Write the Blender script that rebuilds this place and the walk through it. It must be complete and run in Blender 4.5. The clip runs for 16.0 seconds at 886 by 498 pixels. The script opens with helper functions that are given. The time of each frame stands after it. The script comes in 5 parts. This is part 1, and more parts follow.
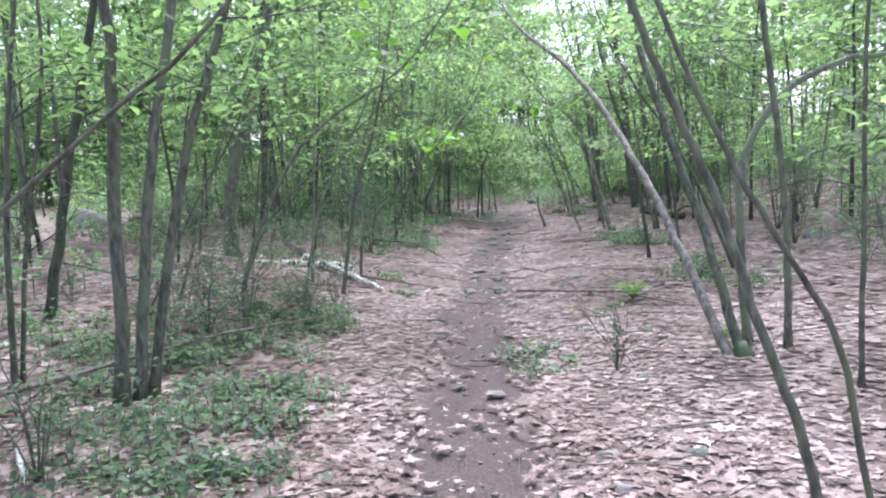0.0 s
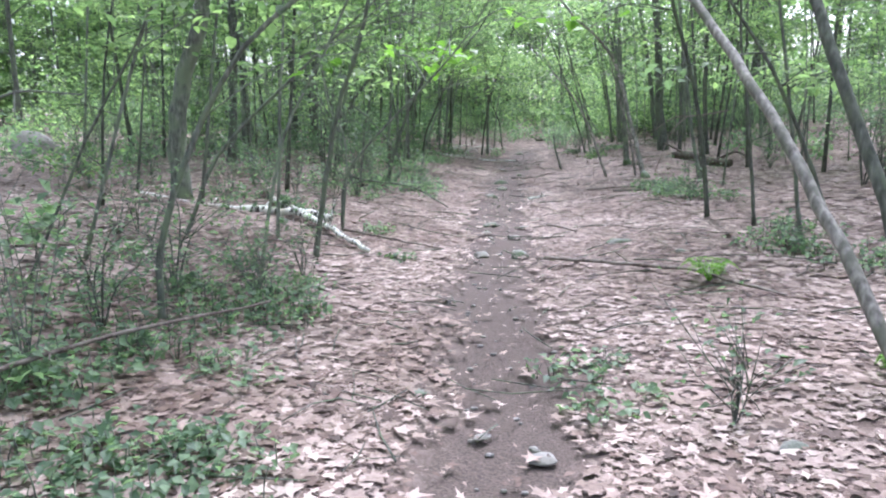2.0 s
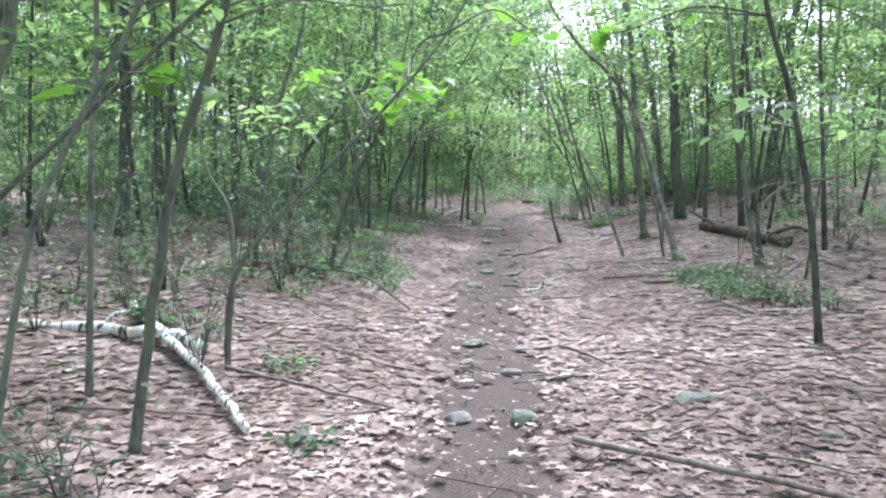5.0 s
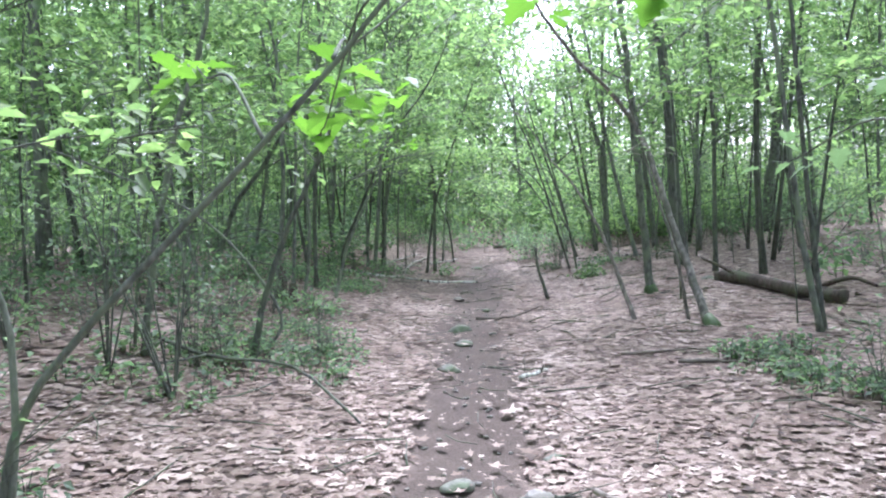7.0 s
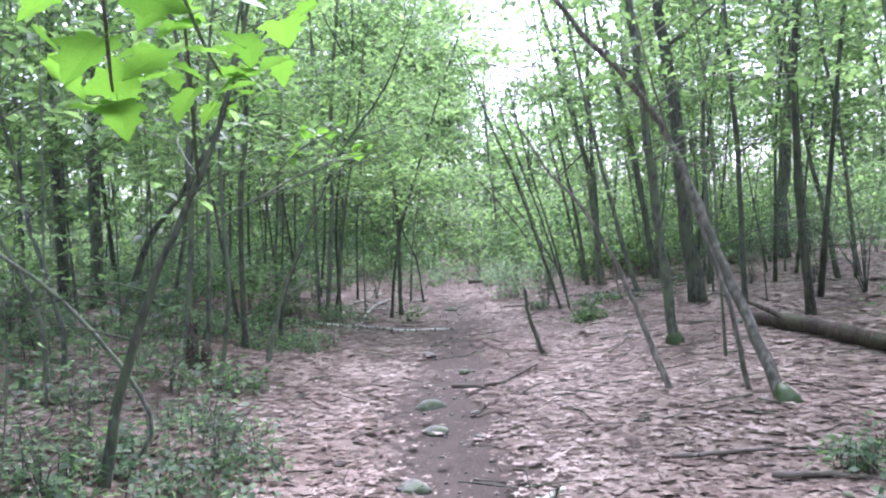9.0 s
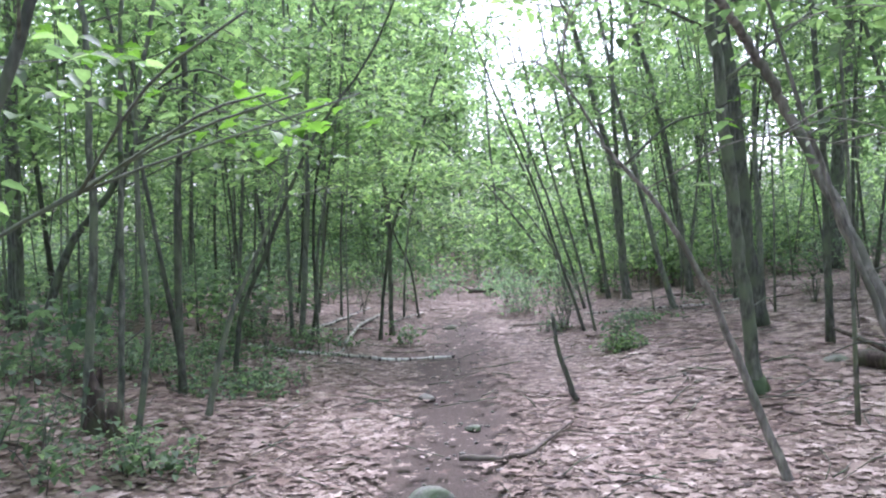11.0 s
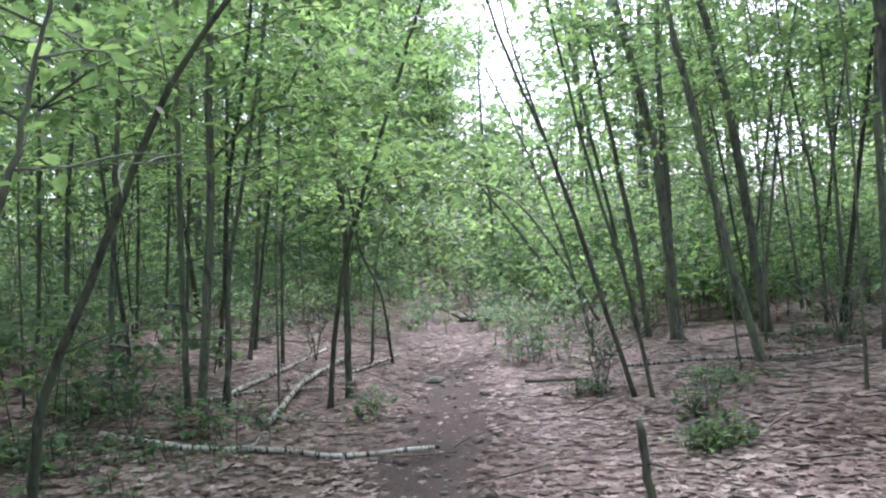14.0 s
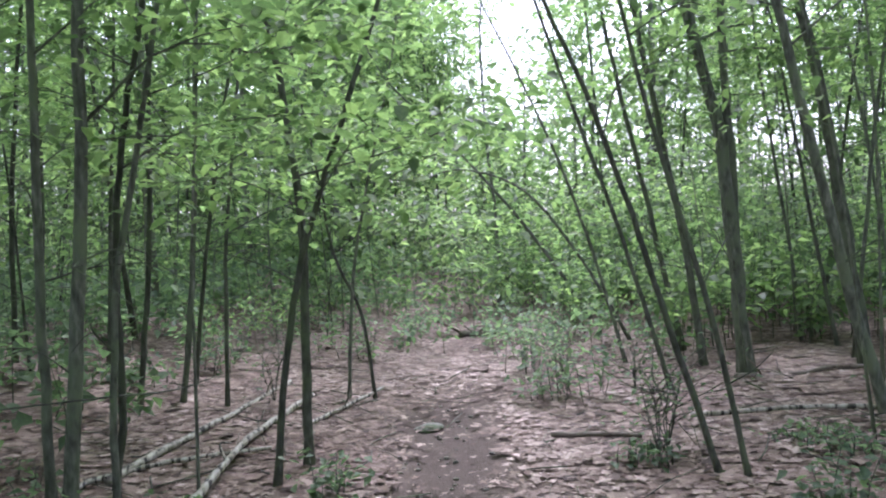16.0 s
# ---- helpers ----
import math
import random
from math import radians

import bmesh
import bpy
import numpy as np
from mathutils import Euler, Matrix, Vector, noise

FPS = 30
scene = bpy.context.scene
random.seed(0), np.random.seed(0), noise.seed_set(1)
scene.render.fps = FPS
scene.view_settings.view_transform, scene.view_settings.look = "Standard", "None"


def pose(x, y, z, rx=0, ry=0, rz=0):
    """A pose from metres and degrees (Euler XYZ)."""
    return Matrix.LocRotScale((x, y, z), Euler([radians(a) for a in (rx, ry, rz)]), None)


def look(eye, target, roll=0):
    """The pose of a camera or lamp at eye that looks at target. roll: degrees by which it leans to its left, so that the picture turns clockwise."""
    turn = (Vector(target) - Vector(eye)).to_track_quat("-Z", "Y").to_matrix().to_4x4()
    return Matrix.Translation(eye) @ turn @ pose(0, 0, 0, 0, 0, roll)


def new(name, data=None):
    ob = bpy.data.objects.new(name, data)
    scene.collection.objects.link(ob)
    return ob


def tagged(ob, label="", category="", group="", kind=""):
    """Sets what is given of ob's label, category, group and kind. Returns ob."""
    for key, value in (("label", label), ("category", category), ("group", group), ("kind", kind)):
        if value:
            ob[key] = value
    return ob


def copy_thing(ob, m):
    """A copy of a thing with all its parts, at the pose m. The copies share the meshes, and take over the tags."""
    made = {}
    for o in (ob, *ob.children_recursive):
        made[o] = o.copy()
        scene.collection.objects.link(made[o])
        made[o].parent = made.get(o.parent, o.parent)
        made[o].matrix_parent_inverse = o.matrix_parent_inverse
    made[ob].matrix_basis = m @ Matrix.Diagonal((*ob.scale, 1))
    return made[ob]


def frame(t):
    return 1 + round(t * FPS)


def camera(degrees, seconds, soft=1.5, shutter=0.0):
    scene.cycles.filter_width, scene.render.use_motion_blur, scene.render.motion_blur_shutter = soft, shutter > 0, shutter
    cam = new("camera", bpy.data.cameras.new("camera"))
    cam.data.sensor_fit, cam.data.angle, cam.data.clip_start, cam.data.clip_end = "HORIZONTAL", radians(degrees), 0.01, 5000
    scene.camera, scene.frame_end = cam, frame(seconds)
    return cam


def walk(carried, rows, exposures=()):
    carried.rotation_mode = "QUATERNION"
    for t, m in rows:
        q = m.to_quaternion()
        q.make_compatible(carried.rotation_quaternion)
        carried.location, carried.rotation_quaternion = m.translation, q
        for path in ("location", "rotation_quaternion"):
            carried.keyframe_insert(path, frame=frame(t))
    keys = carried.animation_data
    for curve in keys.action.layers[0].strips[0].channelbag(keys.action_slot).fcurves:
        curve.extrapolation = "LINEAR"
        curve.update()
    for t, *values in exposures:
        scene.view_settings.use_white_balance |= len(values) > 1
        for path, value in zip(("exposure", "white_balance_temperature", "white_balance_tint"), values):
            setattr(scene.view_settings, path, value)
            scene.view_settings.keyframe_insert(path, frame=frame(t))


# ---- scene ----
cam = camera(60.6, 16.0, soft=2.1)
METRES, EYE, TILT, LEAN, TURN = 16.9, 1.5, 0.0, -2.5, 0.0
ROWS = [
    (0.0, 0.0, 0.0, 0.0, -0.66, -6.57, 5.77),
    (0.5, -0.0032, 0.0315, -0.0011, 1.64, -7.52, 5.21),
    (1.0, -0.0051, 0.0638, -0.0021, -1.74, -9.23, 2.87),
    (1.5, -0.0066, 0.0963, -0.0035, -0.84, -10.06, 3.14),
    (2.0, -0.0059, 0.1321, -0.0054, -0.85, -11.52, 3.8),
    (2.5, -0.0013, 0.1652, -0.0046, -0.98, -10.66, 3.51),
    (3.0, -0.0025, 0.1996, -0.0051, -2.22, -7.55, 2.92),
    (5.5, 0.0118, 0.3545, -0.0089, -2.35, -7.37, 3.35),
    (6.0, 0.0155, 0.3874, -0.0082, -2.65, -5.07, 4.04),
    (6.5, 0.0117, 0.4203, -0.0092, -2.85, -5.04, 4.12),
    (7.0, 0.0126, 0.4507, -0.0101, -5.18, -4.44, 4.34),
    (7.5, 0.0119, 0.4828, -0.0112, -5.77, -2.96, 5.45),
    (8.0, 0.0159, 0.5123, -0.012, -7.26, -2.39, 5.65),
    (8.5, 0.0244, 0.5449, -0.0116, -7.41, -2.34, 5.55),
    (9.0, 0.0291, 0.578, -0.012, -7.39, -2.36, 5.59),
    (11.5, 0.0425, 0.7218, -0.0094, -7.94, -2.38, 5.24),
    (12.0, 0.0444, 0.7541, -0.0092, -7.97, -2.37, 5.17),
    (12.5, 0.0441, 0.7848, -0.0098, -7.6, -1.45, 5.2),
    (13.0, 0.0543, 0.8134, -0.0118, -8.5, -1.43, 5.18),
    (13.5, 0.0615, 0.8462, -0.0133, -8.59, -1.48, 5.24),
    (14.0, 0.0687, 0.8751, -0.0121, -8.75, -1.54, 5.21),
    (14.5, 0.0764, 0.9041, -0.0108, -8.96, -1.61, 5.08),
    (15.0, 0.0775, 0.9322, -0.0099, -8.93, -1.63, 5.14),
    (15.5, 0.0829, 0.9604, -0.0099, -8.95, -1.71, 5.18),
    (16.0, 0.087, 0.9895, -0.0118, -8.91, -1.7, 5.34),
]
walk(cam, [(t, pose(0, 0, EYE, TILT, LEAN, TURN) @ pose(METRES * x, METRES * y, METRES * z, 90 + pitch, roll, yaw)) for t, x, y, z, yaw, pitch, roll in ROWS],
     exposures=[(0, 2.08, 5480, 25), (3, 2.28, 5490, 22), (6, 2.24, 5430, 20), (7.5, 2.28, 5400, 24), (9, 2.28, 5380, 30), (12.5, 2.0, 5510, 28), (16, 1.88, 5580, 27)])

# ---- light: a bright overcast sky over the wood ----
world = bpy.data.worlds.new("overcast_sky")
scene.world = world
world.use_nodes = True
wn, wl = world.node_tree.nodes, world.node_tree.links
sky = wn.new("ShaderNodeTexSky")
sky.sky_type, sky.sun_disc = "NISHITA", False
sky.sun_elevation, sky.sun_rotation = radians(58), radians(20)
sky.air_density, sky.dust_density, sky.ozone_density = 1.0, 4.0, 1.0
cloud = wn.new("ShaderNodeHueSaturation")
cloud.inputs["Saturation"].default_value = 0.35
wl.new(sky.outputs["Color"], cloud.inputs["Color"])
wl.new(cloud.outputs["Color"], wn["Background"].inputs["Color"])
wn["Background"].inputs["Strength"].default_value = 0.15
sun = new("sun", bpy.data.lights.new("sun", "SUN"))
sun.data.energy, sun.data.angle, sun.data.color = 1.5, radians(30), (1.0, 0.97, 0.92)
sun.matrix_world = look((0, 0, 30), (-6, -16, 0))


# ---- materials ----
def material(name, roughness=0.9):
    m = bpy.data.materials.new(name)
    m.use_nodes = True
    n, l = m.node_tree.nodes, m.node_tree.links
    n["Principled BSDF"].inputs["Roughness"].default_value = roughness
    return m, n, l, n["Principled BSDF"]


def ramp(n, stops):
    r = n.new("ShaderNodeValToRGB")
    e = r.color_ramp.elements
    while len(e) < len(stops):
        e.new(0.5)
    for k, (at, c) in zip(e, stops):
        k.position, k.color = at, (*c, 1)
    return r


def texture(n, l, scale, detail=4.0, stretch=(1, 1, 1), coord="Object"):
    c, mp, t = n.new("ShaderNodeTexCoord"), n.new("ShaderNodeMapping"), n.new("ShaderNodeTexNoise")
    mp.inputs["Scale"].default_value = stretch
    t.inputs["Scale"].default_value, t.inputs["Detail"].default_value = scale, detail
    l.new(c.outputs[coord], mp.inputs["Vector"])
    l.new(mp.outputs["Vector"], t.inputs["Vector"])
    return t


def mix(n, l, kind, a, b, factor):
    m = n.new("ShaderNodeMix")
    m.data_type, m.blend_type = "RGBA", kind
    for socket, value in ((m.inputs[6], a), (m.inputs[7], b), (m.inputs[0], factor)):
        if hasattr(value, "links") or hasattr(value, "is_linked"):
            l.new(value, socket)
        else:
            socket.default_value = value
    return m.outputs[2]


def relief(n, l, b, height, strength, distance):
    p = n.new("ShaderNodeBump")
    p.inputs["Strength"].default_value, p.inputs["Distance"].default_value = strength, distance
    l.new(height, p.inputs["Height"])
    l.new(p.outputs["Normal"], b.inputs["Normal"])


def bark_material(name, dark, mid, pale, lichen):
    m, n, l, b = material(name, 0.92)
    fine = texture(n, l, 34, 7, (1, 1, 0.32))
    broad = texture(n, l, 6, 5, (1, 1, 0.7))
    base = ramp(n, [(0.3, dark), (0.52, mid), (0.75, pale)])
    l.new(fine.outputs["Fac"], base.inputs["Fac"])
    spots = ramp(n, [(0.47, (0, 0, 0)), (0.6, (1, 1, 1))])
    l.new(broad.outputs["Fac"], spots.inputs["Fac"])
    tint = mix(n, l, "MIX", base.outputs["Color"], (*lichen, 1), spots.outputs["Color"])
    info = n.new("ShaderNodeObjectInfo")
    own = ramp(n, [(0, (0.7, 0.68, 0.66)), (1, (1.25, 1.22, 1.2))])
    l.new(info.outputs["Random"], own.inputs["Fac"])
    l.new(mix(n, l, "MULTIPLY", tint, own.outputs["Color"], 1.0), b.inputs["Base Color"])
    relief(n, l, b, fine.outputs["Fac"], 0.6, 0.012)
    return m


BARK = bark_material("grey_brown_bark", (0.046, 0.052, 0.042), (0.112, 0.124, 0.102), (0.225, 0.24, 0.205), (0.135, 0.165, 0.11))
DARK_BARK = bark_material("dark_bark", (0.032, 0.036, 0.029), (0.075, 0.083, 0.067), (0.15, 0.16, 0.135), (0.095, 0.12, 0.075))

PALE_BARK = bark_material("pale_grey_bark", (0.1, 0.094, 0.082), (0.25, 0.24, 0.215), (0.43, 0.415, 0.38), (0.14, 0.145, 0.115))
STICK = bark_material("dead_wood", (0.06, 0.048, 0.04), (0.135, 0.11, 0.094), (0.24, 0.205, 0.178), (0.19, 0.17, 0.148))
ROTTEN = bark_material("rotten_wood", (0.025, 0.019, 0.015), (0.06, 0.045, 0.036), (0.12, 0.095, 0.078), (0.07, 0.075, 0.045))


def birch_material(name, white, grey):
    m, n, l, b = material(name, 0.75)
    bands = texture(n, l, 26, 3, (1.5, 0.5, 0.35))
    wear = texture(n, l, 5, 4)
    a = ramp(n, [(0.4, (0.03, 0.028, 0.025)), (0.46, grey), (0.7, white)])
    l.new(bands.outputs["Fac"], a.inputs["Fac"])
    w = ramp(n, [(0.5, (1, 1, 1)), (0.7, (0.55, 0.5, 0.42))])
    l.new(wear.outputs["Fac"], w.inputs["Fac"])
    l.new(mix(n, l, "MULTIPLY", a.outputs["Color"], w.outputs["Color"], 1.0), b.inputs["Base Color"])
    relief(n, l, b, bands.outputs["Fac"], 0.4, 0.006)
    return m


BIRCH = birch_material("white_birch_bark", (0.72, 0.71, 0.65), (0.5, 0.5, 0.44))
OLD_BIRCH = birch_material("weathered_birch_bark", (0.5, 0.48, 0.42), (0.27, 0.26, 0.22))


def leaf_material(name, dark, mid, pale, through_light=0.55):
    m, n, l, b = material(name, 0.5)
    geo = n.new("ShaderNodeNewGeometry")
    r = ramp(n, [(0.0, dark), (0.5, mid), (1.0, pale)])
    l.new(geo.outputs["Random Per Island"], r.inputs["Fac"])
    own, info = ramp(n, [(0, (0.72, 0.75, 0.72)), (1, (1.28, 1.25, 1.2))]), n.new("ShaderNodeObjectInfo")
    l.new(info.outputs["Random"], own.inputs["Fac"])
    vein = texture(n, l, 40, 2)
    v = ramp(n, [(0.3, (0.82, 0.82, 0.8)), (0.7, (1.1, 1.1, 1.05))])
    l.new(vein.outputs["Fac"], v.inputs["Fac"])
    colour = mix(n, l, "MULTIPLY", mix(n, l, "MULTIPLY", r.outputs["Color"], v.outputs["Color"], 1.0), own.outputs["Color"], 1.0)
    l.new(colour, b.inputs["Base Color"])
    b.inputs["Specular IOR Level"].default_value = 0.55
    t, s = n.new("ShaderNodeBsdfTranslucent"), n.new("ShaderNodeMixShader")
    bright = mix(n, l, "MULTIPLY", colour, (1.33, 1.4, 0.92, 1), 1.0)
    l.new(bright, t.inputs["Color"])
    s.inputs["Fac"].default_value = through_light
    l.new(b.outputs["BSDF"], s.inputs[1])
    l.new(t.outputs["BSDF"], s.inputs[2])
    l.new(s.outputs["Shader"], n["Material Output"].inputs["Surface"])
    return m


LEAF = leaf_material("green_leaves", (0.066, 0.113, 0.06), (0.153, 0.242, 0.127), (0.265, 0.385, 0.188), 0.66)
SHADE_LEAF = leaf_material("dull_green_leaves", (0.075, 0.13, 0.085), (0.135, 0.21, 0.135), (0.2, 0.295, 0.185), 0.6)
MOSS = leaf_material("green_moss", (0.03, 0.05, 0.02), (0.05, 0.08, 0.03), (0.075, 0.115, 0.045), 0.1)
FRESH_LEAF = leaf_material("fresh_maple_leaves", (0.045, 0.11, 0.022), (0.1, 0.21, 0.034), (0.16, 0.3, 0.05), 0.62)
FERN_LEAF = leaf_material("bright_fern_green", (0.1, 0.22, 0.03), (0.16, 0.33, 0.05), (0.24, 0.42, 0.08))


def litter_material():
    m, n, l, b = material("dead_leaves", 0.75)
    geo = n.new("ShaderNodeNewGeometry")
    r = ramp(n, [(0.0, (0.05, 0.032, 0.024)), (0.25, (0.165, 0.11, 0.084)), (0.5, (0.255, 0.198, 0.166)), (0.8, (0.35, 0.278, 0.238)), (1.0, (0.5, 0.415, 0.365))])
    l.new(geo.outputs["Random Per Island"], r.inputs["Fac"])
    spots = texture(n, l, 45, 3)
    v = ramp(n, [(0.3, (0.75, 0.72, 0.7)), (0.65, (1.08, 1.08, 1.08))])
    l.new(spots.outputs["Fac"], v.inputs["Fac"])
    patch = texture(n, l, 0.8, 5)
    warm = ramp(n, [(0.4, (0.62, 0.56, 0.52)), (0.56, (1.0, 1.0, 1.0))])
    l.new(patch.outputs["Fac"], warm.inputs["Fac"])
    dry = mix(n, l, "MULTIPLY", r.outputs["Color"], v.outputs["Color"], 1.0)
    l.new(mix(n, l, "MULTIPLY", dry, warm.outputs["Color"], 1.0), b.inputs["Base Color"])
    relief(n, l, b, spots.outputs["Fac"], 0.3, 0.01)
    return m


LITTER = litter_material()


def ground_material():
    m, n, l, b = material("forest_floor", 0.95)
    leafy, broad, grain = texture(n, l, 14, 5), texture(n, l, 0.9, 4), texture(n, l, 70, 5)
    brown = ramp(n, [(0.0, (0.09, 0.063, 0.051)), (0.35, (0.18, 0.134, 0.112)), (1.0, (0.36, 0.29, 0.253))])
    cells, c, warp = n.new("ShaderNodeTexVoronoi"), n.new("ShaderNodeTexCoord"), n.new("ShaderNodeVectorMath")
    cells.inputs["Scale"].default_value = 17
    warp.operation = "MULTIPLY_ADD"
    warp.inputs[1].default_value = (0.09, 0.09, 0.09)
    l.new(leafy.outputs["Color"], warp.inputs[0])
    l.new(c.outputs["Object"], warp.inputs[2])
    l.new(warp.outputs["Vector"], cells.inputs["Vector"])
    one = n.new("ShaderNodeSeparateColor")
    l.new(cells.outputs["Color"], one.inputs["Color"])
    l.new(one.outputs["Red"], brown.inputs["Fac"])
    patches = ramp(n, [(0.35, (0.72, 0.7, 0.66)), (0.65, (1.08, 1.06, 1.05))])
    l.new(broad.outputs["Fac"], patches.inputs["Fac"])
    floor_colour = mix(n, l, "MULTIPLY", brown.outputs["Color"], patches.outputs["Color"], 1.0)
    soil = ramp(n, [(0.3, (0.04, 0.029, 0.023)), (0.7, (0.105, 0.078, 0.064))])
    l.new(grain.outputs["Fac"], soil.inputs["Fac"])
    worn = n.new("ShaderNodeAttribute")
    worn.attribute_name = "worn"
    l.new(mix(n, l, "MIX", floor_colour, soil.outputs["Color"], worn.outputs["Fac"]), b.inputs["Base Color"])
    relief(n, l, b, grain.outputs["Fac"], 0.5, 0.02)
    return m


FLOOR = ground_material()


def stone_material(name, dark, pale, moss):
    m, n, l, b = material(name, 0.9)
    fine, broad = texture(n, l, 35, 6), texture(n, l, 7, 4)
    a = ramp(n, [(0.3, dark), (0.7, pale)])
    l.new(fine.outputs["Fac"], a.inputs["Fac"])
    w = ramp(n, [(0.42, (0, 0, 0)), (0.62, (1, 1, 1))])
    l.new(broad.outputs["Fac"], w.inputs["Fac"])
    l.new(mix(n, l, "MIX", a.outputs["Color"], (*moss, 1), w.outputs["Color"]), b.inputs["Base Color"])
    relief(n, l, b, fine.outputs["Fac"], 0.5, 0.02)
    return m


STONE = stone_material("grey_stone", (0.13, 0.125, 0.112), (0.27, 0.262, 0.24), (0.2, 0.19, 0.16))
MOSSY = stone_material("mossy_stone", (0.11, 0.112, 0.095), (0.23, 0.232, 0.2), (0.115, 0.145, 0.09))


# ---- helpers for meshes ----
def mesh_of(name, verts, faces, mat, smooth=True):
    me = bpy.data.meshes.new(name)
    me.from_pydata(verts, [], faces)
    me.materials.append(mat)
    if smooth:
        me.polygons.foreach_set("use_smooth", [True] * len(me.polygons))
    me.update()
    return me


def mesh_of_arrays(name, verts, faces, mat):
    """verts: n x 3, faces: m x k, all faces with k corners."""
    me = bpy.data.meshes.new(name)
    k = faces.shape[1]
    me.vertices.add(len(verts))
    me.vertices.foreach_set("co", verts.astype(np.float32).ravel())
    me.loops.add(faces.size)
    me.loops.foreach_set("vertex_index", faces.astype(np.int32).ravel())
    me.polygons.add(len(faces))
    me.polygons.foreach_set("loop_start", np.arange(0, faces.size, k, dtype=np.int32))
    me.polygons.foreach_set("loop_total", np.full(len(faces), k, dtype=np.int32))
    me.materials.append(mat)
    me.update(calc_edges=True)
    return me


def part(name, me, parent, label=""):
    ob = new(name, me)
    ob.parent = parent
    return tagged(ob, label)


def path_x(y):
    y = np.clip(y, -6, 34)
    return 0.015 * y + np.where(y > 0, 0.004 * y * y, 0.0)


def ground(x, y):
    """Height of the smooth forest floor: a shallow trough along the path."""
    d = x - path_x(y)
    side = np.where(d > 0, 0.09 * np.minimum(d, 12), 0.15 * np.minimum(-d, 4.0))
    return -0.18 + side * d * d / (d * d + 0.5)


def hollow(x, y):
    """Small bumps on top of ground()."""
    fade = np.clip(1.2 - np.hypot(x, y - 12) / 60, 0, 1)
    return fade * (0.025 * np.sin(2.1 * x + 0.7 * y) * np.sin(1.3 * y - 0.6 * x) + 0.012 * np.sin(5.3 * x + 1.1) * np.sin(4.7 * y + 2.0 * x))


def floor_z(x, y):
    return float(ground(x, y) + hollow(x, y))


def spline(points, n):
    """A smooth line through the points, n pieces between each two."""
    p = [np.array(q, float) for q in points]
    p = [2 * p[0] - p[1], *p, 2 * p[-1] - p[-2]]
    out = []
    for i in range(1, len(p) - 2):
        for k in range(n):
            t = k / n
            a, b, c, d = p[i - 1], p[i], p[i + 1], p[i + 2]
            out.append(0.5 * (2 * b + (c - a) * t + (2 * a - 5 * b + 4 * c - d) * t * t + (3 * b - a - 3 * c + d) * t ** 3))
    out.append(p[-2])
    return np.array(out)


def tube(line, radii, sides, rng, rough=0.035):
    """Verts and faces of a closed, slightly knobbly tube along a line."""
    verts, faces = [], []
    side = None
    for i, p in enumerate(line):
        way = line[min(i + 1, len(line) - 1)] - line[max(i - 1, 0)]
        way = way / (np.linalg.norm(way) + 1e-9)
        if side is None:
            side = np.cross(way, (0.3, 0.9, 0.31) if abs(way[2]) > 0.5 else (0, 0, 1))
        side = side - way * (side @ way)
        side = side / (np.linalg.norm(side) + 1e-9)
        other = np.cross(way, side)
        for k in range(sides):
            a = 2 * math.pi * k / sides
            r = radii[i] * (1 + rng.uniform(-rough, rough))
            verts.append(p + r * (math.cos(a) * side + math.sin(a) * other))
    for i in range(len(line) - 1):
        for k in range(sides):
            a, b = i * sides + k, i * sides + (k + 1) % sides
            faces.append((a, b, b + sides, a + sides))
    faces.append(tuple(range(sides - 1, -1, -1)))
    faces.append(tuple(range(len(verts) - sides, len(verts))))
    return verts, faces


def leaves(places, sizes, rng, droop=0.2, flat=0.34, fine=False):
    """Pointed leaves: n x 3 places. Each one two halves folded along a midrib; fine ones have rounder sides."""
    n = len(places)
    a = rng.uniform(0, 2 * np.pi, n)
    tilt = rng.normal(-droop, flat, n)
    way = np.stack([np.cos(a) * np.cos(tilt), np.sin(a) * np.cos(tilt), np.sin(tilt)], 1)
    side = np.stack([-np.sin(a), np.cos(a), rng.normal(0, flat * 0.8, n)], 1)
    side /= np.linalg.norm(side, axis=1, keepdims=True)
    up = np.cross(way, side)
    s = np.asarray(sizes)[:, None] * np.ones((n, 1))
    w = 0.36 * s
    base, tip = places, places + way * s - up * 0.1 * s
    left1, right1 = places + way * s * 0.4 + side * w + up * 0.12 * s, places + way * s * 0.4 - side * w + up * 0.12 * s
    if fine:
        wide = s * rng.uniform(0.24, 0.36, (n, 1))
        rim = [places + way * s * u + side * wide * k + up * s * h for u, k, h in ((0.28, 0.95, 0.1), (0.68, 0.82, 0.06))]
        rim += [places + way * s * u - side * wide * k + up * s * h for u, k, h in ((0.68, 0.82, 0.06), (0.28, 0.95, 0.1))]
        verts = np.stack([base] + rim[:2] + [tip] + rim[2:], 1).reshape(-1, 3)
        i = np.arange(n)[:, None] * 6
        return verts, np.concatenate([i + [t] for t in ([0, 2, 1], [0, 3, 2], [0, 4, 3], [0, 5, 4])], 0)
    verts = np.stack([base, right1, tip, left1], 1).reshape(-1, 3)
    i = np.arange(n)[:, None] * 4
    faces = np.concatenate([i + [[0, 1, 2]], i + [[0, 2, 3]]], 0)
    return verts, faces


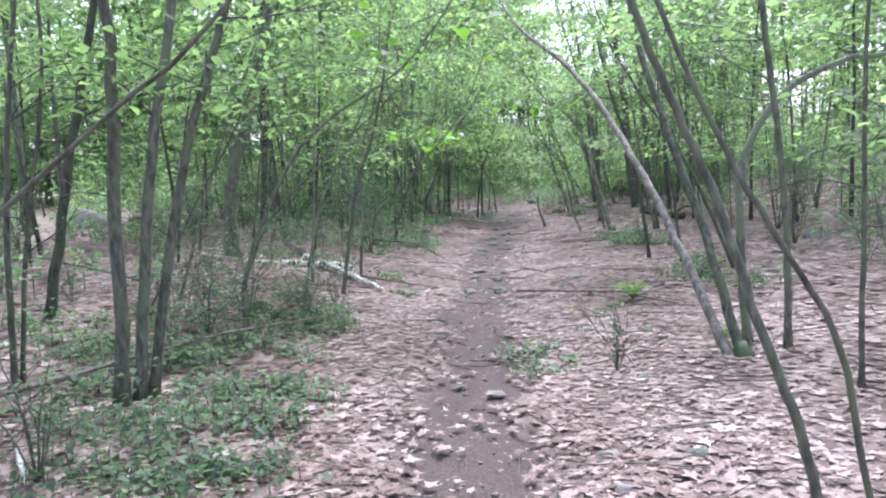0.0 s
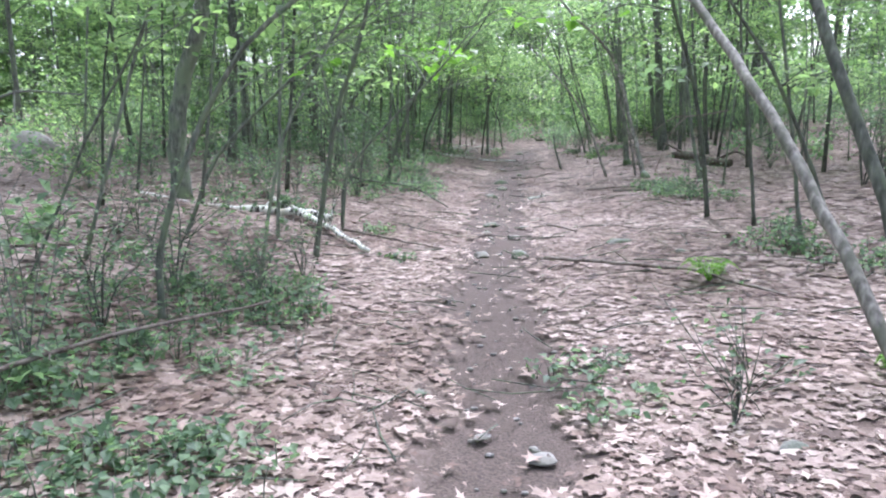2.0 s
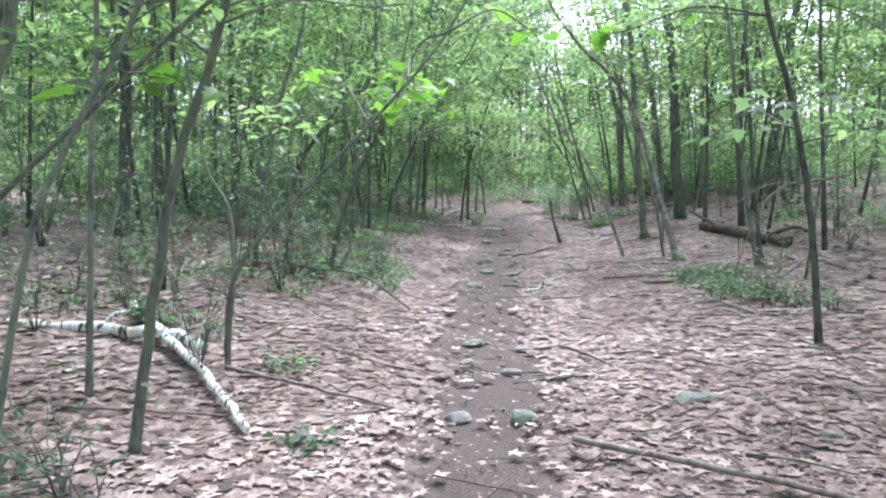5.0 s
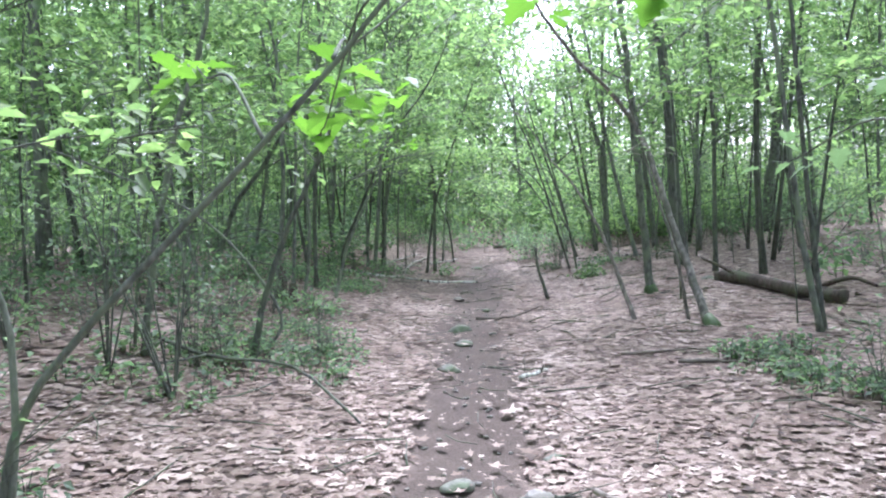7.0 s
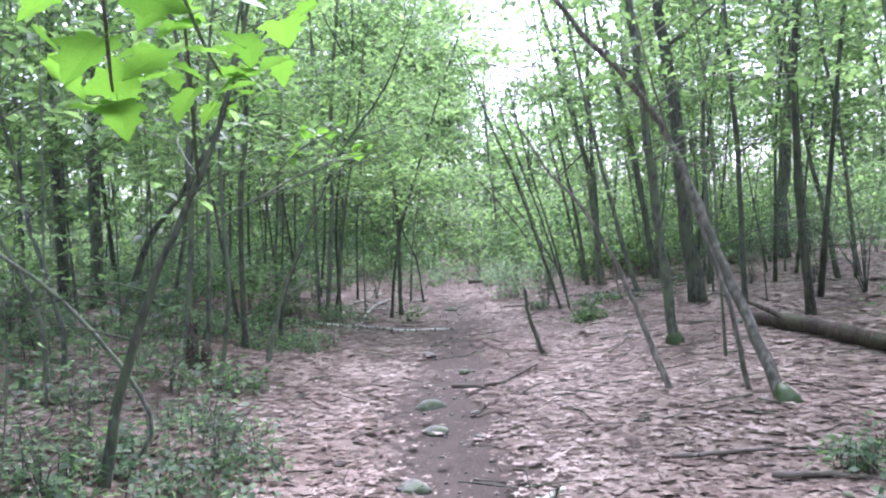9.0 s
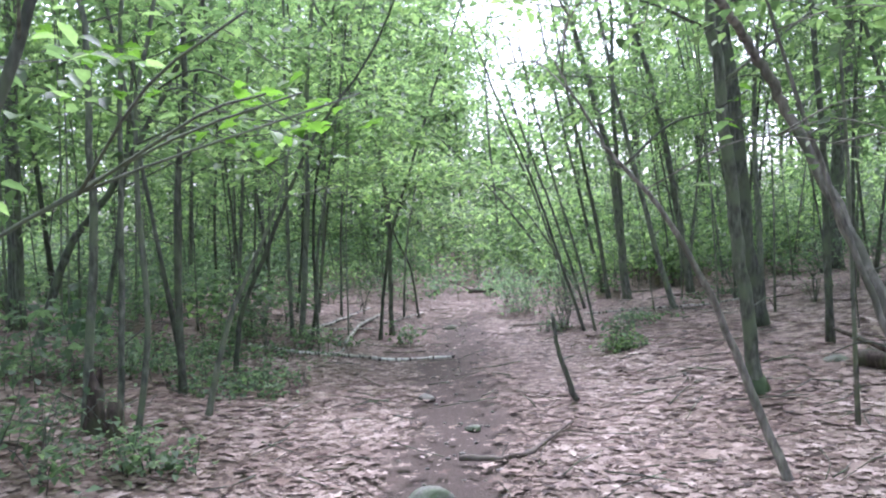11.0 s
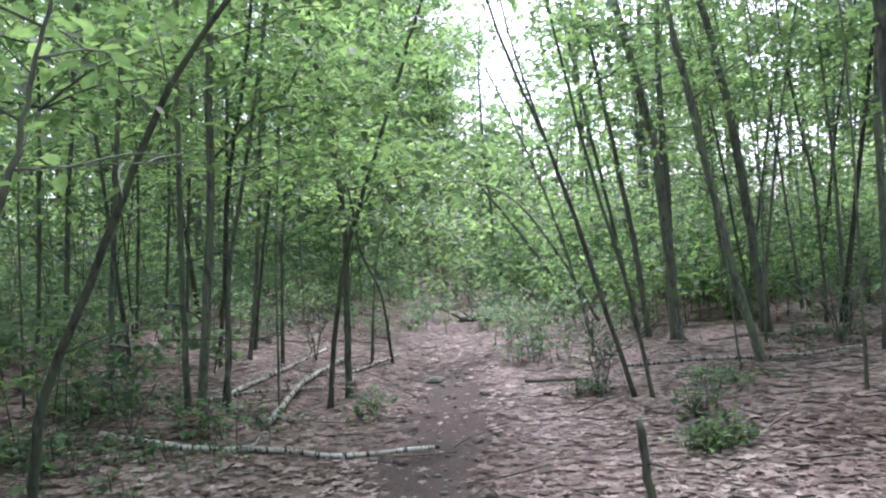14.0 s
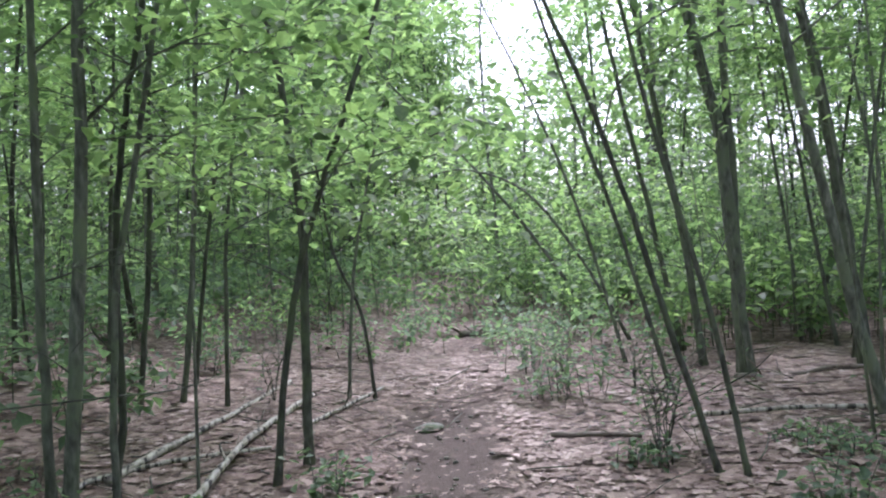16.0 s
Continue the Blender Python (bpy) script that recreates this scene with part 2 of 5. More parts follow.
# ---- ground ----
def lines(fine_from, fine_to, step, ends, grow=1.25):
    inner = list(np.arange(fine_from, fine_to + step / 2, step))
    low, high, s = [], [], step
    while (low[-1] if low else fine_from) > -ends:
        s *= grow
        low.append((low[-1] if low else fine_from) - s)
    s = step
    while (high[-1] if high else fine_to) < ends:
        s *= grow
        high.append((high[-1] if high else fine_to) + s)
    return np.array(low[::-1] + inner + high)


def build_ground():
    gx, gy = lines(-6, 9, 0.15, 400), lines(-2, 32, 0.17, 400)
    X, Y = np.meshgrid(gx, gy)
    d = X - path_x(Y)
    wobble = 0.12 * np.sin(1.7 * Y) + 0.08 * np.sin(3.9 * Y + 1) + 0.1 * np.sin(6.1 * X + 5 * Y)
    ragged = 0.16 * np.sin(11 * X + 3 * Y) * np.sin(9 * Y - 4 * X) + 0.12 * np.sin(17 * Y + 5 * X)
    wear = np.clip(1.75 - np.abs(d + 0.5 * wobble) / 0.36 + ragged, 0, 1) * np.clip((25.5 - Y) / 2.5, 0, 1)
    Z = ground(X, Y) + hollow(X, Y) - 0.035 * wear
    nx = len(gx)
    i = (np.arange(len(gy) - 1)[:, None] * nx + np.arange(nx - 1)[None]).ravel()
    faces = np.stack([i, i + 1, i + 1 + nx, i + nx], 1)
    me = mesh_of_arrays("ground", np.stack([X, Y, Z], -1).reshape(-1, 3), faces, FLOOR)
    me.attributes.new("worn", "FLOAT", "POINT").data.foreach_set("value", wear.ravel().astype(np.float32))
    me.polygons.foreach_set("use_smooth", [True] * len(me.polygons))
    return tagged(new("ground", me), "forest floor of brown soil with a worn dirt path", "ground", kind="structure")


build_ground()


def dead_leaf_bed(name, n, x0, x1, y0, y1, size, corners, seed, along=False, bare=0.1):
    """Dead leaves strewn over the floor, thin on the worn path: lobed outlines round a raised middle."""
    rng = np.random.default_rng(seed)
    x, y = rng.uniform(x0, x1, n), rng.uniform(y0, y1, n)
    x = x + path_x(y) if along else x
    d = np.abs(x - path_x(y) + 0.06 * np.sin(1.7 * y) + 0.04 * np.sin(3.9 * y + 1) + 0.05 * np.sin(6.1 * x + 5 * y))
    keep = rng.uniform(0, 1, n) < np.clip((d - 0.2) / 0.38, np.clip((y - 22.5) / 2.5, bare, 0.9), 1)
    x, y = x[keep], y[keep]
    n = len(x)
    s = size * (0.4 + 1.6 * rng.beta(1.3, 2.4, n))
    a = rng.uniform(0, 2 * np.pi, n)
    nx_, ny_ = rng.normal(0, 0.05, n), rng.normal(0, 0.05, n)
    fold = rng.uniform(-0.08, 0.14, n)
    arch = rng.uniform(-0.12, 0.12, n)
    up = rng.uniform(0, 1, n) < 0.1
    nx_, ny_ = np.where(up, nx_ * 2.4, nx_), np.where(up, ny_ * 2.4, ny_)
    z = ground(x, y) + hollow(x, y) + rng.uniform(0.003, 0.013, n)
    k = np.arange(corners)
    ang = 2 * np.pi * (k + rng.uniform(-0.25, 0.25, (n, corners))) / corners
    lobe = np.where(k % 2 == 0, 0.68, 0.31 if corners > 6 else 0.42)[None] * rng.uniform(0.7, 1.25, (n, corners))
    r = s[:, None] * lobe * (1 + 0.25 * np.cos(ang))
    u, v = r * np.cos(ang), r * np.sin(ang) * rng.uniform(0.45, 0.95, n)[:, None]
    px = u * np.cos(a)[:, None] - v * np.sin(a)[:, None]
    py = u * np.sin(a)[:, None] + v * np.cos(a)[:, None]
    pz = nx_[:, None] * px + ny_[:, None] * py + fold[:, None] * np.abs(v) + arch[:, None] * u * u / s[:, None] * 1.6
    pz = np.maximum(pz + 0.2 * s[:, None] * (np.abs(nx_) + np.abs(ny_))[:, None], -0.004)
    rim = np.stack([x[:, None] + px, y[:, None] + py, z[:, None] + pz], -1)
    mid = np.stack([x, y, z + 0.2 * s * (np.abs(nx_) + np.abs(ny_))], -1)
    verts = np.concatenate([mid[:, None], rim], 1).reshape(-1, 3)
    i = np.arange(n)[:, None] * (corners + 1)
    faces = np.concatenate([i + np.array([[0, 1 + j, 1 + (j + 1) % corners]]) for j in range(corners)], 0)
    ob = new(name, mesh_of_arrays(name, verts, faces, LITTER))
    return tagged(ob, "thick bed of pale brown dead leaves", "dead leaves", kind="stuff")


dead_leaf_bed("dead_leaves", 72000, -2.6, 2.8, 1.2, 28.5, 0.062, 10, 3, True, 0.06)
dead_leaf_bed("dead_leaves", 34000, 2.6, 9.0, 3, 31, 0.082, 8, 4, True)
dead_leaf_bed("dead_leaves", 34000, -9, -2.4, 1, 31, 0.078, 6, 6, True)
dead_leaf_bed("leaf_fragments", 16000, -0.8, 0.8, 1.2, 26, 0.026, 4, 8, True, 0.22)


def joined(pieces):
    verts, faces = [], []
    for v, f in pieces:
        faces += [tuple(i + len(verts) for i in t) for t in f]
        verts += v
    return verts, faces


def small_litter():
    """Twigs and pebbles strewn over the floor, past counting."""
    rng = np.random.default_rng(21)
    pieces = []
    for k in range(650):
        y = rng.uniform(1.5, 25)
        x = float(path_x(y)) + rng.uniform(-3, 3.4)
        a, l = rng.uniform(0, 2 * math.pi), rng.uniform(0.06, 0.32)
        w = np.array([math.cos(a), math.sin(a), 0]) * l
        p = np.array([x, y, 0])
        line = np.array([p - w, p + rng.normal(0, 0.12, 3) * l, p + w])
        for q in line:
            q[2] = floor_z(q[0], q[1]) + rng.uniform(0.008, 0.025)
        pieces.append(tube(line, rng.uniform(0.002, 0.006) * np.array([1, 0.85, 0.6]), 4, rng))
    tagged(new("twig_litter", mesh_of("twig_litter", *joined(pieces), DARK_BARK)), "thin broken twigs strewn over dead leaves", "twigs", kind="stuff")
    verts, faces = [], []
    for k in range(420):
        y = rng.uniform(1.5, 25)
        x = float(path_x(y)) + rng.normal(0, 0.3)
        bm = bmesh.new()
        bmesh.ops.create_icosphere(bm, subdivisions=1, radius=1)
        s = rng.uniform(0.006, 0.022) * np.array([1.2, 0.9, 0.6])
        o = len(verts)
        for v in bm.verts:
            verts.append(np.array(v.co) * s * rng.uniform(0.8, 1.2) + [x, y, floor_z(x, y) - 0.03 + 0.3 * s[2]])
        faces += [tuple(v.index + o for v in f.verts) for f in bm.faces]
        bm.free()
    tagged(new("pebbles", mesh_of("pebbles", verts, faces, STONE)), "small grey pebbles in the dirt path", "pebbles", kind="stuff")


# ---- trees ----
def grow_limb(start, way, length, radius, rng, bend=0.35, pieces=4):
    mid = start + way * length * 0.5 + rng.normal(0, 0.05, 3) * length + np.array([0, 0, 0.06 * length])
    end = start + way * length + rng.normal(0, 0.08, 3) * length - np.array([0, 0, bend * 0.12 * length])
    line = spline([start, mid, end], pieces)
    return line, np.linspace(radius, 0.0025, len(line))


def leaf_spray(line, count, reach, rng, size, squash=0.2):
    """Leaves in flat sprays round the outer part of a limb."""
    t = rng.uniform(0.3, 1.0, count) ** 0.8
    i = np.minimum((t * (len(line) - 1)).astype(int), len(line) - 2)
    p = line[i] + (line[i + 1] - line[i]) * (t * (len(line) - 1) - i)[:, None]
    off = rng.normal(0, 1, (count, 3)) * np.array([reach, reach, reach * squash])
    return p + off, size * rng.uniform(0.6, 1.25, count)


def make_tree(name, label, stems, base, more, leaf, limbs, first, bark, rng, leaf_size=0.1, group="", leaf_mat=None, one_mesh=False, many=130):
    foot = np.array([base[0], base[1], floor_z(*base)])
    root = new(name)
    root.location = foot
    tagged(root, label, "tree", group)
    places, sizes, wood = [], [], []
    for points, r in stems:
        p = [np.array(q, float) - foot for q in points]
        p[0] = p[0] - np.array([0, 0, 0.08])
        way = p[-1] - p[-2]
        way = way / np.linalg.norm(way)
        q = p[-1]
        for k in range(3):
            way = way * 0.8 + np.array([rng.normal(0, 0.06), rng.normal(0, 0.06), 0.22])
            way = way / np.linalg.norm(way)
            q = q + way * more / 3
            p.append(q)
        line = spline(p, 3 if one_mesh else 5)
        n = len(line)
        line[2:] += rng.normal(0, r * 0.12, (n - 2, 3)) * [1, 1, 0.2]
        run = np.concatenate([[0], np.cumsum(np.linalg.norm(np.diff(line, axis=0), axis=1))])
        share = run / run[-1]
        radii = 0.78 * r * (1 - 0.84 * share ** 1.1) * (1 + 0.4 * np.exp(-run / (2.0 * r)))
        v, f = tube(line, radii, 6 if one_mesh else 10 if r > 0.03 else 7, rng)
        part("trunk" if len(stems) == 1 else "stem", mesh_of("trunk", v, f, bark), root)
        height = line[:, 2]
        low = min(first, height.max() * 0.6)
        options = [i for i in range(n) if height[i] > low]
        per = max(2, round(limbs / len(stems) ** 0.5))
        for k in range(per):
            at = options[int((k + rng.uniform(0.1, 0.9)) / per * len(options)) % len(options)]
            a = 2.4 * k + rng.uniform(-0.6, 0.6)
            d = np.array([math.cos(a), math.sin(a), rng.uniform(0.05, 0.6)])
            d /= np.linalg.norm(d)
            length = (0.5 + 0.9 * rng.uniform()) * (0.7 + 10 * r) * (1.2 - 0.5 * share[at])
            bl, br = grow_limb(line[at], d, length, max(0.005, radii[at] * 0.35), rng, pieces=2 if one_mesh else 4)
            pieces = [tube(bl, br, 4 if one_mesh else 5, rng)]
            c = int(leaf * many * length)
            a1, a2 = leaf_spray(bl, c, 0.2 + 0.14 * length, rng, leaf_size)
            places.append(a1), sizes.append(a2)
            for j in range(2 if one_mesh else 3):
                s = bl[rng.integers(1 if one_mesh else 3, len(bl) - 1)]
                d2 = d * 0.6 + np.array([rng.normal(0, 0.6), rng.normal(0, 0.6), rng.normal(0.05, 0.15)])
                d2 /= np.linalg.norm(d2)
                tl, tr = grow_limb(s, d2, length * 0.55, 0.005, rng, pieces=1 if one_mesh else 3)
                pieces.append(tube(tl, tr, 3 if one_mesh else 4, rng))
                a1, a2 = leaf_spray(tl, c // 3, 0.16 + 0.1 * length, rng, leaf_size)
                places.append(a1), sizes.append(a2)
            if one_mesh:
                wood += pieces
            else:
                part("limb", mesh_of("limb", *joined(pieces), bark), root)
        low_points = [i for i in range(2, n - 2) if 0.45 < height[i] < 2.4]
        for k in range(0 if one_mesh or not low_points else 3):
            at = low_points[rng.integers(0, len(low_points))]
            a = rng.uniform(0, 2 * math.pi)
            d = np.array([math.cos(a), math.sin(a), rng.uniform(-0.1, 0.7)])
            length = rng.uniform(0.3, 0.9)
            tl, tr = grow_limb(line[at], d / np.linalg.norm(d), length, min(0.006, radii[at] * 0.4), rng)
            fork = tl[len(tl) // 2]
            fl, fr = grow_limb(fork, (d + rng.normal(0, 0.5, 3)) / 1.3, length * 0.45, 0.003, rng, pieces=2)
            if abs(foot[0] + tl[-1][0] - float(path_x(foot[1] + tl[-1][1]))) > 1.2:
                part("dead_limb", mesh_of("dead_limb", *joined([tube(tl, tr, 4, rng), tube(fl, fr, 3, rng)]), DARK_BARK), root, "thin bare dead limb")
        a1, a2 = leaf_spray(line[int(n * 0.6):], int(leaf * many), 0.45, rng, leaf_size, 0.6)
        places.append(a1), sizes.append(a2)
    if one_mesh:
        tagged(part("branchwork", mesh_of("branchwork", *joined(wood), bark), root), kind="stuff")
    places, sizes = np.concatenate(places), np.concatenate(sizes)
    if not one_mesh and abs(base[0] - float(path_x(base[1]))) < 4.5:
        thin = (places[:, 2] < 3.6) | (rng.uniform(0, 1, len(places)) < (0.25 if base[0] > 0 else 0.5))
        places, sizes = places[thin], sizes[thin]
    if not one_mesh:
        # the way itself is kept clear of twigs by those who walk it
        clear = (np.abs(places[:, 0] + foot[0] - path_x(places[:, 1] + foot[1])) > 1.05) | (places[:, 2] > 2.8) | (places[:, 1] + foot[1] > 19)
        places, sizes = places[clear], sizes[clear]
    v, f = leaves(places, sizes, rng, fine=not one_mesh)
    tagged(part("crown", mesh_of_arrays("crown", v, f, leaf_mat or LEAF), root, "green leaves in flat layered sprays"), kind="stuff")
    return root


tree_count = 0


def tree(name, label, stems, base, more=3.0, leaf=1.0, limbs=6, first=1.3, bark=BARK, moss=False):
    global tree_count
    tree_count += 1
    bark = DARK_BARK if "dark" in label else bark
    root = make_tree(name, label, stems, base, more, leaf, limbs, first, bark, np.random.default_rng(100 + tree_count), 0.088, many=92 if base[1] < 15 else 112)
    if moss:
        rng = np.random.default_rng(tree_count)
        (p, q), rad = [np.array(k) - np.array(root.location) for k in stems[0][0][:2]], stems[0][1]
        way = (q - p) / np.linalg.norm(q - p)
        line = np.array([p - way * 0.05, p + way * 0.02, p + way * 0.07, p + way * 0.13])
        part("moss", mesh_of("moss", *tube(line, rad * np.array([1.7, 1.5, 1.25, 0.8]), 12, rng, 0.18), MOSS), root, "green moss round the foot")
    return root


def branch(name, label, points, r, taper, bark):
    rng = np.random.default_rng(round(1000 * abs(points[0][0] + 7 * points[0][1])))
    foot = np.array(points[0])
    line = spline([np.array(p) - foot for p in points], 6)
    line[1:-1] += rng.normal(0, 0.18 * r, (len(line) - 2, 3))
    radii = r * np.linspace(1, taper, len(line)) * (1 + 0.06 * rng.normal(size=len(line)))
    v, f = tube(line, radii, 11 if r > 0.05 else 9 if r > 0.02 else 6, rng, 0.2 if r > 0.05 else 0.09)
    root = new(name)
    root.location = foot
    tagged(root, label, "fallen branch" if name != "broken_stub" else "tree stub")
    part("wood", mesh_of(name, v, f, bark), root)
    for k in range(2 if r < 0.03 else 3):
        i = rng.integers(2, len(line) - 1)
        d = np.array([rng.normal(), rng.normal(), abs(rng.normal()) * 0.5])
        d /= np.linalg.norm(d)
        l = rng.uniform(4, 12) * r
        tl = spline([line[i], line[i] + d * l * 0.5 + rng.normal(0, 0.1, 3) * l, line[i] + d * l], 3)
        v, f = tube(tl, np.linspace(radii[i] * 0.5, radii[i] * 0.2, len(tl)), 5, rng)
        part("side_twig", mesh_of("side_twig", v, f, bark), root)
    return root


def stump(x, y, r, h):
    rng = np.random.default_rng(round(100 * abs(x * 3 + y)))
    line = np.array([(0, 0, -0.06), (0, 0, 0.02), (0.01, 0, h * 0.4), (0.02, 0.01, h * 0.8), (0.02, 0.02, h)])
    v, f = tube(line, np.array([1.5, 1.3, 1.0, 0.9, 0.75]) * r, 11, rng, 0.2)
    for i in range(len(v) - 11, len(v)):
        v[i][2] += rng.uniform(-0.3, 0.25) * h
    ob = new("tree_stump", mesh_of("tree_stump", v, f, ROTTEN))
    ob.location = (x, y, floor_z(x, y))
    return tagged(ob, "dark rotten broken tree stump", "tree stump")


def rock(label, x, y, width, tall, mossy):
    rng = np.random.default_rng(round(100 * abs(x * 5 + y)))
    bm = bmesh.new()
    bmesh.ops.create_icosphere(bm, subdivisions=3, radius=0.5)
    seed = Vector(rng.uniform(-20, 20, 3))
    for v in bm.verts:
        c = v.co.copy()
        k = 1 + 0.35 * noise.noise(c * 1.7 + seed) + 0.12 * noise.noise(c * 5 + seed)
        v.co = c * k
        v.co.z = max(min(v.co.z, 0.36 + 0.06 * noise.noise(c * 4)), -0.4)
    for k in range(14):
        cut = Vector(rng.normal(0, 1, 3)).normalized()
        cut.z = abs(cut.z)
        limit = rng.uniform(0.24, 0.4)
        for v in bm.verts:
            over = v.co.dot(cut) - limit
            if over > 0:
                v.co -= cut * over * 0.9
    bmesh.ops.scale(bm, vec=(width, width * rng.uniform(0.6, 0.85), width * tall), verts=bm.verts)
    bmesh.ops.rotate(bm, cent=(0, 0, 0), matrix=Matrix.Rotation(rng.uniform(-0.5, 0.5), 3, "Z"), verts=bm.verts)
    me = bpy.data.meshes.new("rock")
    bm.to_mesh(me)
    bm.free()
    me.materials.append(MOSSY if mossy else STONE)
    me.polygons.foreach_set("use_smooth", [True] * len(me.polygons))
    ob = new("rock", me)
    ob.location = (x, y, floor_z(x, y) + width * tall * (0.12 if width > 0.5 else -0.06))
    return tagged(ob, label, "rock")


def plant_leaves(x, y, width, high, count, size, rng, layers):
    """Stems and leaves of a low plant, local to its foot."""
    verts, faces, places = [], [], []
    for k in range(layers):
        a, r = rng.uniform(0, 2 * math.pi), width * 0.5 * math.sqrt(rng.uniform(0, 1))
        q = np.array([r * math.cos(a), r * math.sin(a), 0])
        q[2] = floor_z(x + q[0], y + q[1]) - floor_z(x, y) - 0.02
        h = high * rng.uniform(0.45, 1.0)
        lean = rng.normal(0, 0.18, 2) * h
        tip = q + np.array([lean[0], lean[1], h])
        line = np.array([q, q + np.array([lean[0] * 0.3, lean[1] * 0.3, h * 0.5]), tip])
        v, f = tube(line, np.linspace(0.005, 0.002, len(line)), 3, rng)
        faces += [tuple(i + len(verts) for i in t) for t in f]
        verts += v
        c = count // layers
        t = rng.uniform(0.35, 1, c)[:, None]
        places.append(q + (tip - q) * t + rng.normal(0, 1, (c, 3)) * np.array([0.09, 0.09, 0.03]) * (0.5 + 1.2 * high))
    return verts, faces, np.concatenate(places), size * rng.uniform(0.6, 1.2, sum(len(p) for p in places))


def low_plant(name, label, category, x, y, width, high, count, size, layers, mat, flat=0.4):
    rng = np.random.default_rng(round(100 * abs(x * 3 + 2 * y)) + 11)
    v, f, places, sizes = plant_leaves(x, y, width, high, count, size, rng, layers)
    root = new(name)
    root.location = (x, y, floor_z(x, y))
    tagged(root, label, category)
    tagged(part("stalkwork", mesh_of("stalkwork", v, f, DARK_BARK), root), kind="stuff")
    v, f = leaves(places, sizes, rng, 0.1, flat)
    tagged(part("foliage", mesh_of_arrays("foliage", v, f, mat), root), kind="stuff")
    return root


def ground_plants(label, x, y, width, high):
    high = min(max(high * 0.7, 0.08), 0.2)
    return low_plant("ground_plants", label, "plant", x, y, width * 1.2, high, int(min(420, 70 + 250 * width * width)), 0.06, int(14 + 14 * width), SHADE_LEAF)


def shrub(label, x, y, width, high):
    high = min(max(high, 0.25), 0.9)
    return low_plant("shrub", label, "shrub", x, y, width, high, int(min(420, 70 + 150 * width)) * (3 if "bright" in label else 1), 0.048 if "bright" in label else 0.07, int(6 + 5 * width), LEAF if "bright" in label else SHADE_LEAF)


def twiggy_bush(label, x, y, width, high):
    """Thin forked twigs fanning out from one foot, with a few small leaves at their ends."""
    rng = np.random.default_rng(round(100 * abs(2 * x + 5 * y)) + 3)
    width, high = min(width, 1.1), min(max(high, 0.4), 1.0)
    root = new("twiggy_bush")
    root.location = (x, y, floor_z(x, y))
    tagged(root, label, "bush")
    places = []
    for k in range(6):
        a = rng.uniform(0, 2 * math.pi)
        out = width * rng.uniform(0.15, 0.6)
        tip = np.array([out * math.cos(a), out * math.sin(a), high * rng.uniform(0.6, 1.1)])
        line = spline([np.array([0, 0, -0.03]), tip * [0.35, 0.35, 0.55] + rng.normal(0, 0.03, 3), tip], 3)
        pieces = [tube(line, np.linspace(0.0045, 0.0015, len(line)), 4, rng)]
        for j in range(4):
            s = line[rng.integers(2, len(line) - 1)]
            e = s + rng.normal(0, 0.16, 3) + [0, 0, 0.1]
            pieces.append(tube(np.array([s, (s + e) / 2 + rng.normal(0, 0.02, 3), e]), np.array([0.003, 0.0025, 0.0015]), 3, rng))
            places.append(e)
        places.append(tip)
        part("twig", mesh_of("twig", *joined(pieces), BARK), root)
    p = np.repeat(np.array(places), 3, 0)
    v, f = leaves(p + rng.normal(0, 0.05, p.shape), 0.05 * rng.uniform(0.6, 1.2, len(p)), rng)
    tagged(part("foliage", mesh_of_arrays("foliage", v, f, SHADE_LEAF), root), kind="stuff")
    return root


def fern(label, x, y, width, high):
    """Arching fronds, each a rib with two rows of pointed leaflets."""
    rng = np.random.default_rng(round(100 * abs(x + 3 * y)))
    root = new("fern")
    root.location = (x, y, floor_z(x, y))
    tagged(root, label, "fern")
    for k in range(11):
        a = 2 * math.pi * k / 11 + rng.uniform(-0.25, 0.25)
        length = width * rng.uniform(0.4, 0.6)
        d = np.array([math.cos(a), math.sin(a), 0])
        s = np.array([-math.sin(a), math.cos(a), 0])
        line = spline([np.zeros(3), d * length * 0.5 + [0, 0, high * 0.6], d * length + [0, 0, high * 0.35]], 7)
        verts, faces = tube(line, np.linspace(0.004, 0.0015, len(line)), 4, rng)
        for i in range(3, len(line) - 1):
            w = 0.34 * length * (1 - i / len(line)) + 0.015
            for e in (-1, 1):
                c = line[i]
                o = len(verts)
                verts += [c, c + s * e * w * 0.5 + d * w * 0.28, c + s * e * w + d * w * 0.3 - [0, 0, w * 0.15], c + s * e * w * 0.5 - d * w * 0.05]
                faces.append((o, o + 1, o + 2, o + 3))
        part("frond", mesh_of("frond", verts, faces, FERN_LEAF, False), root)
    return root


def broad_leaf():
    """One broad leaf, 1 long, folded a little along its midrib, with blunt teeth and a short stalk."""
    out = [(0.0, 0.015), (-0.07, 0.2), (-0.02, 0.34), (0.1, 0.29), (0.17, 0.4), (0.3, 0.52), (0.38, 0.33), (0.48, 0.3), (0.6, 0.4), (0.68, 0.22), (0.82, 0.16), (1.03, 0.0)]
    k = len(out)
    verts = [(max(x, 0), 0, -0.13 * x * x) for x, w in out]
    verts += [(x, w, 0.2 * w - 0.16 * x * x) for x, w in out] + [(x, -w, 0.2 * w - 0.16 * x * x) for x, w in out]
    faces = []
    for i in range(k - 1):
        faces += [(i, i + 1, k + i + 1, k + i), (i + 1, i, 2 * k + i, 2 * k + i + 1)]
    verts += [(-0.4, 0.008, 0.03), (-0.4, -0.008, 0.03)]
    faces.append((k, len(verts) - 2, len(verts) - 1, 2 * k))
    return verts, faces


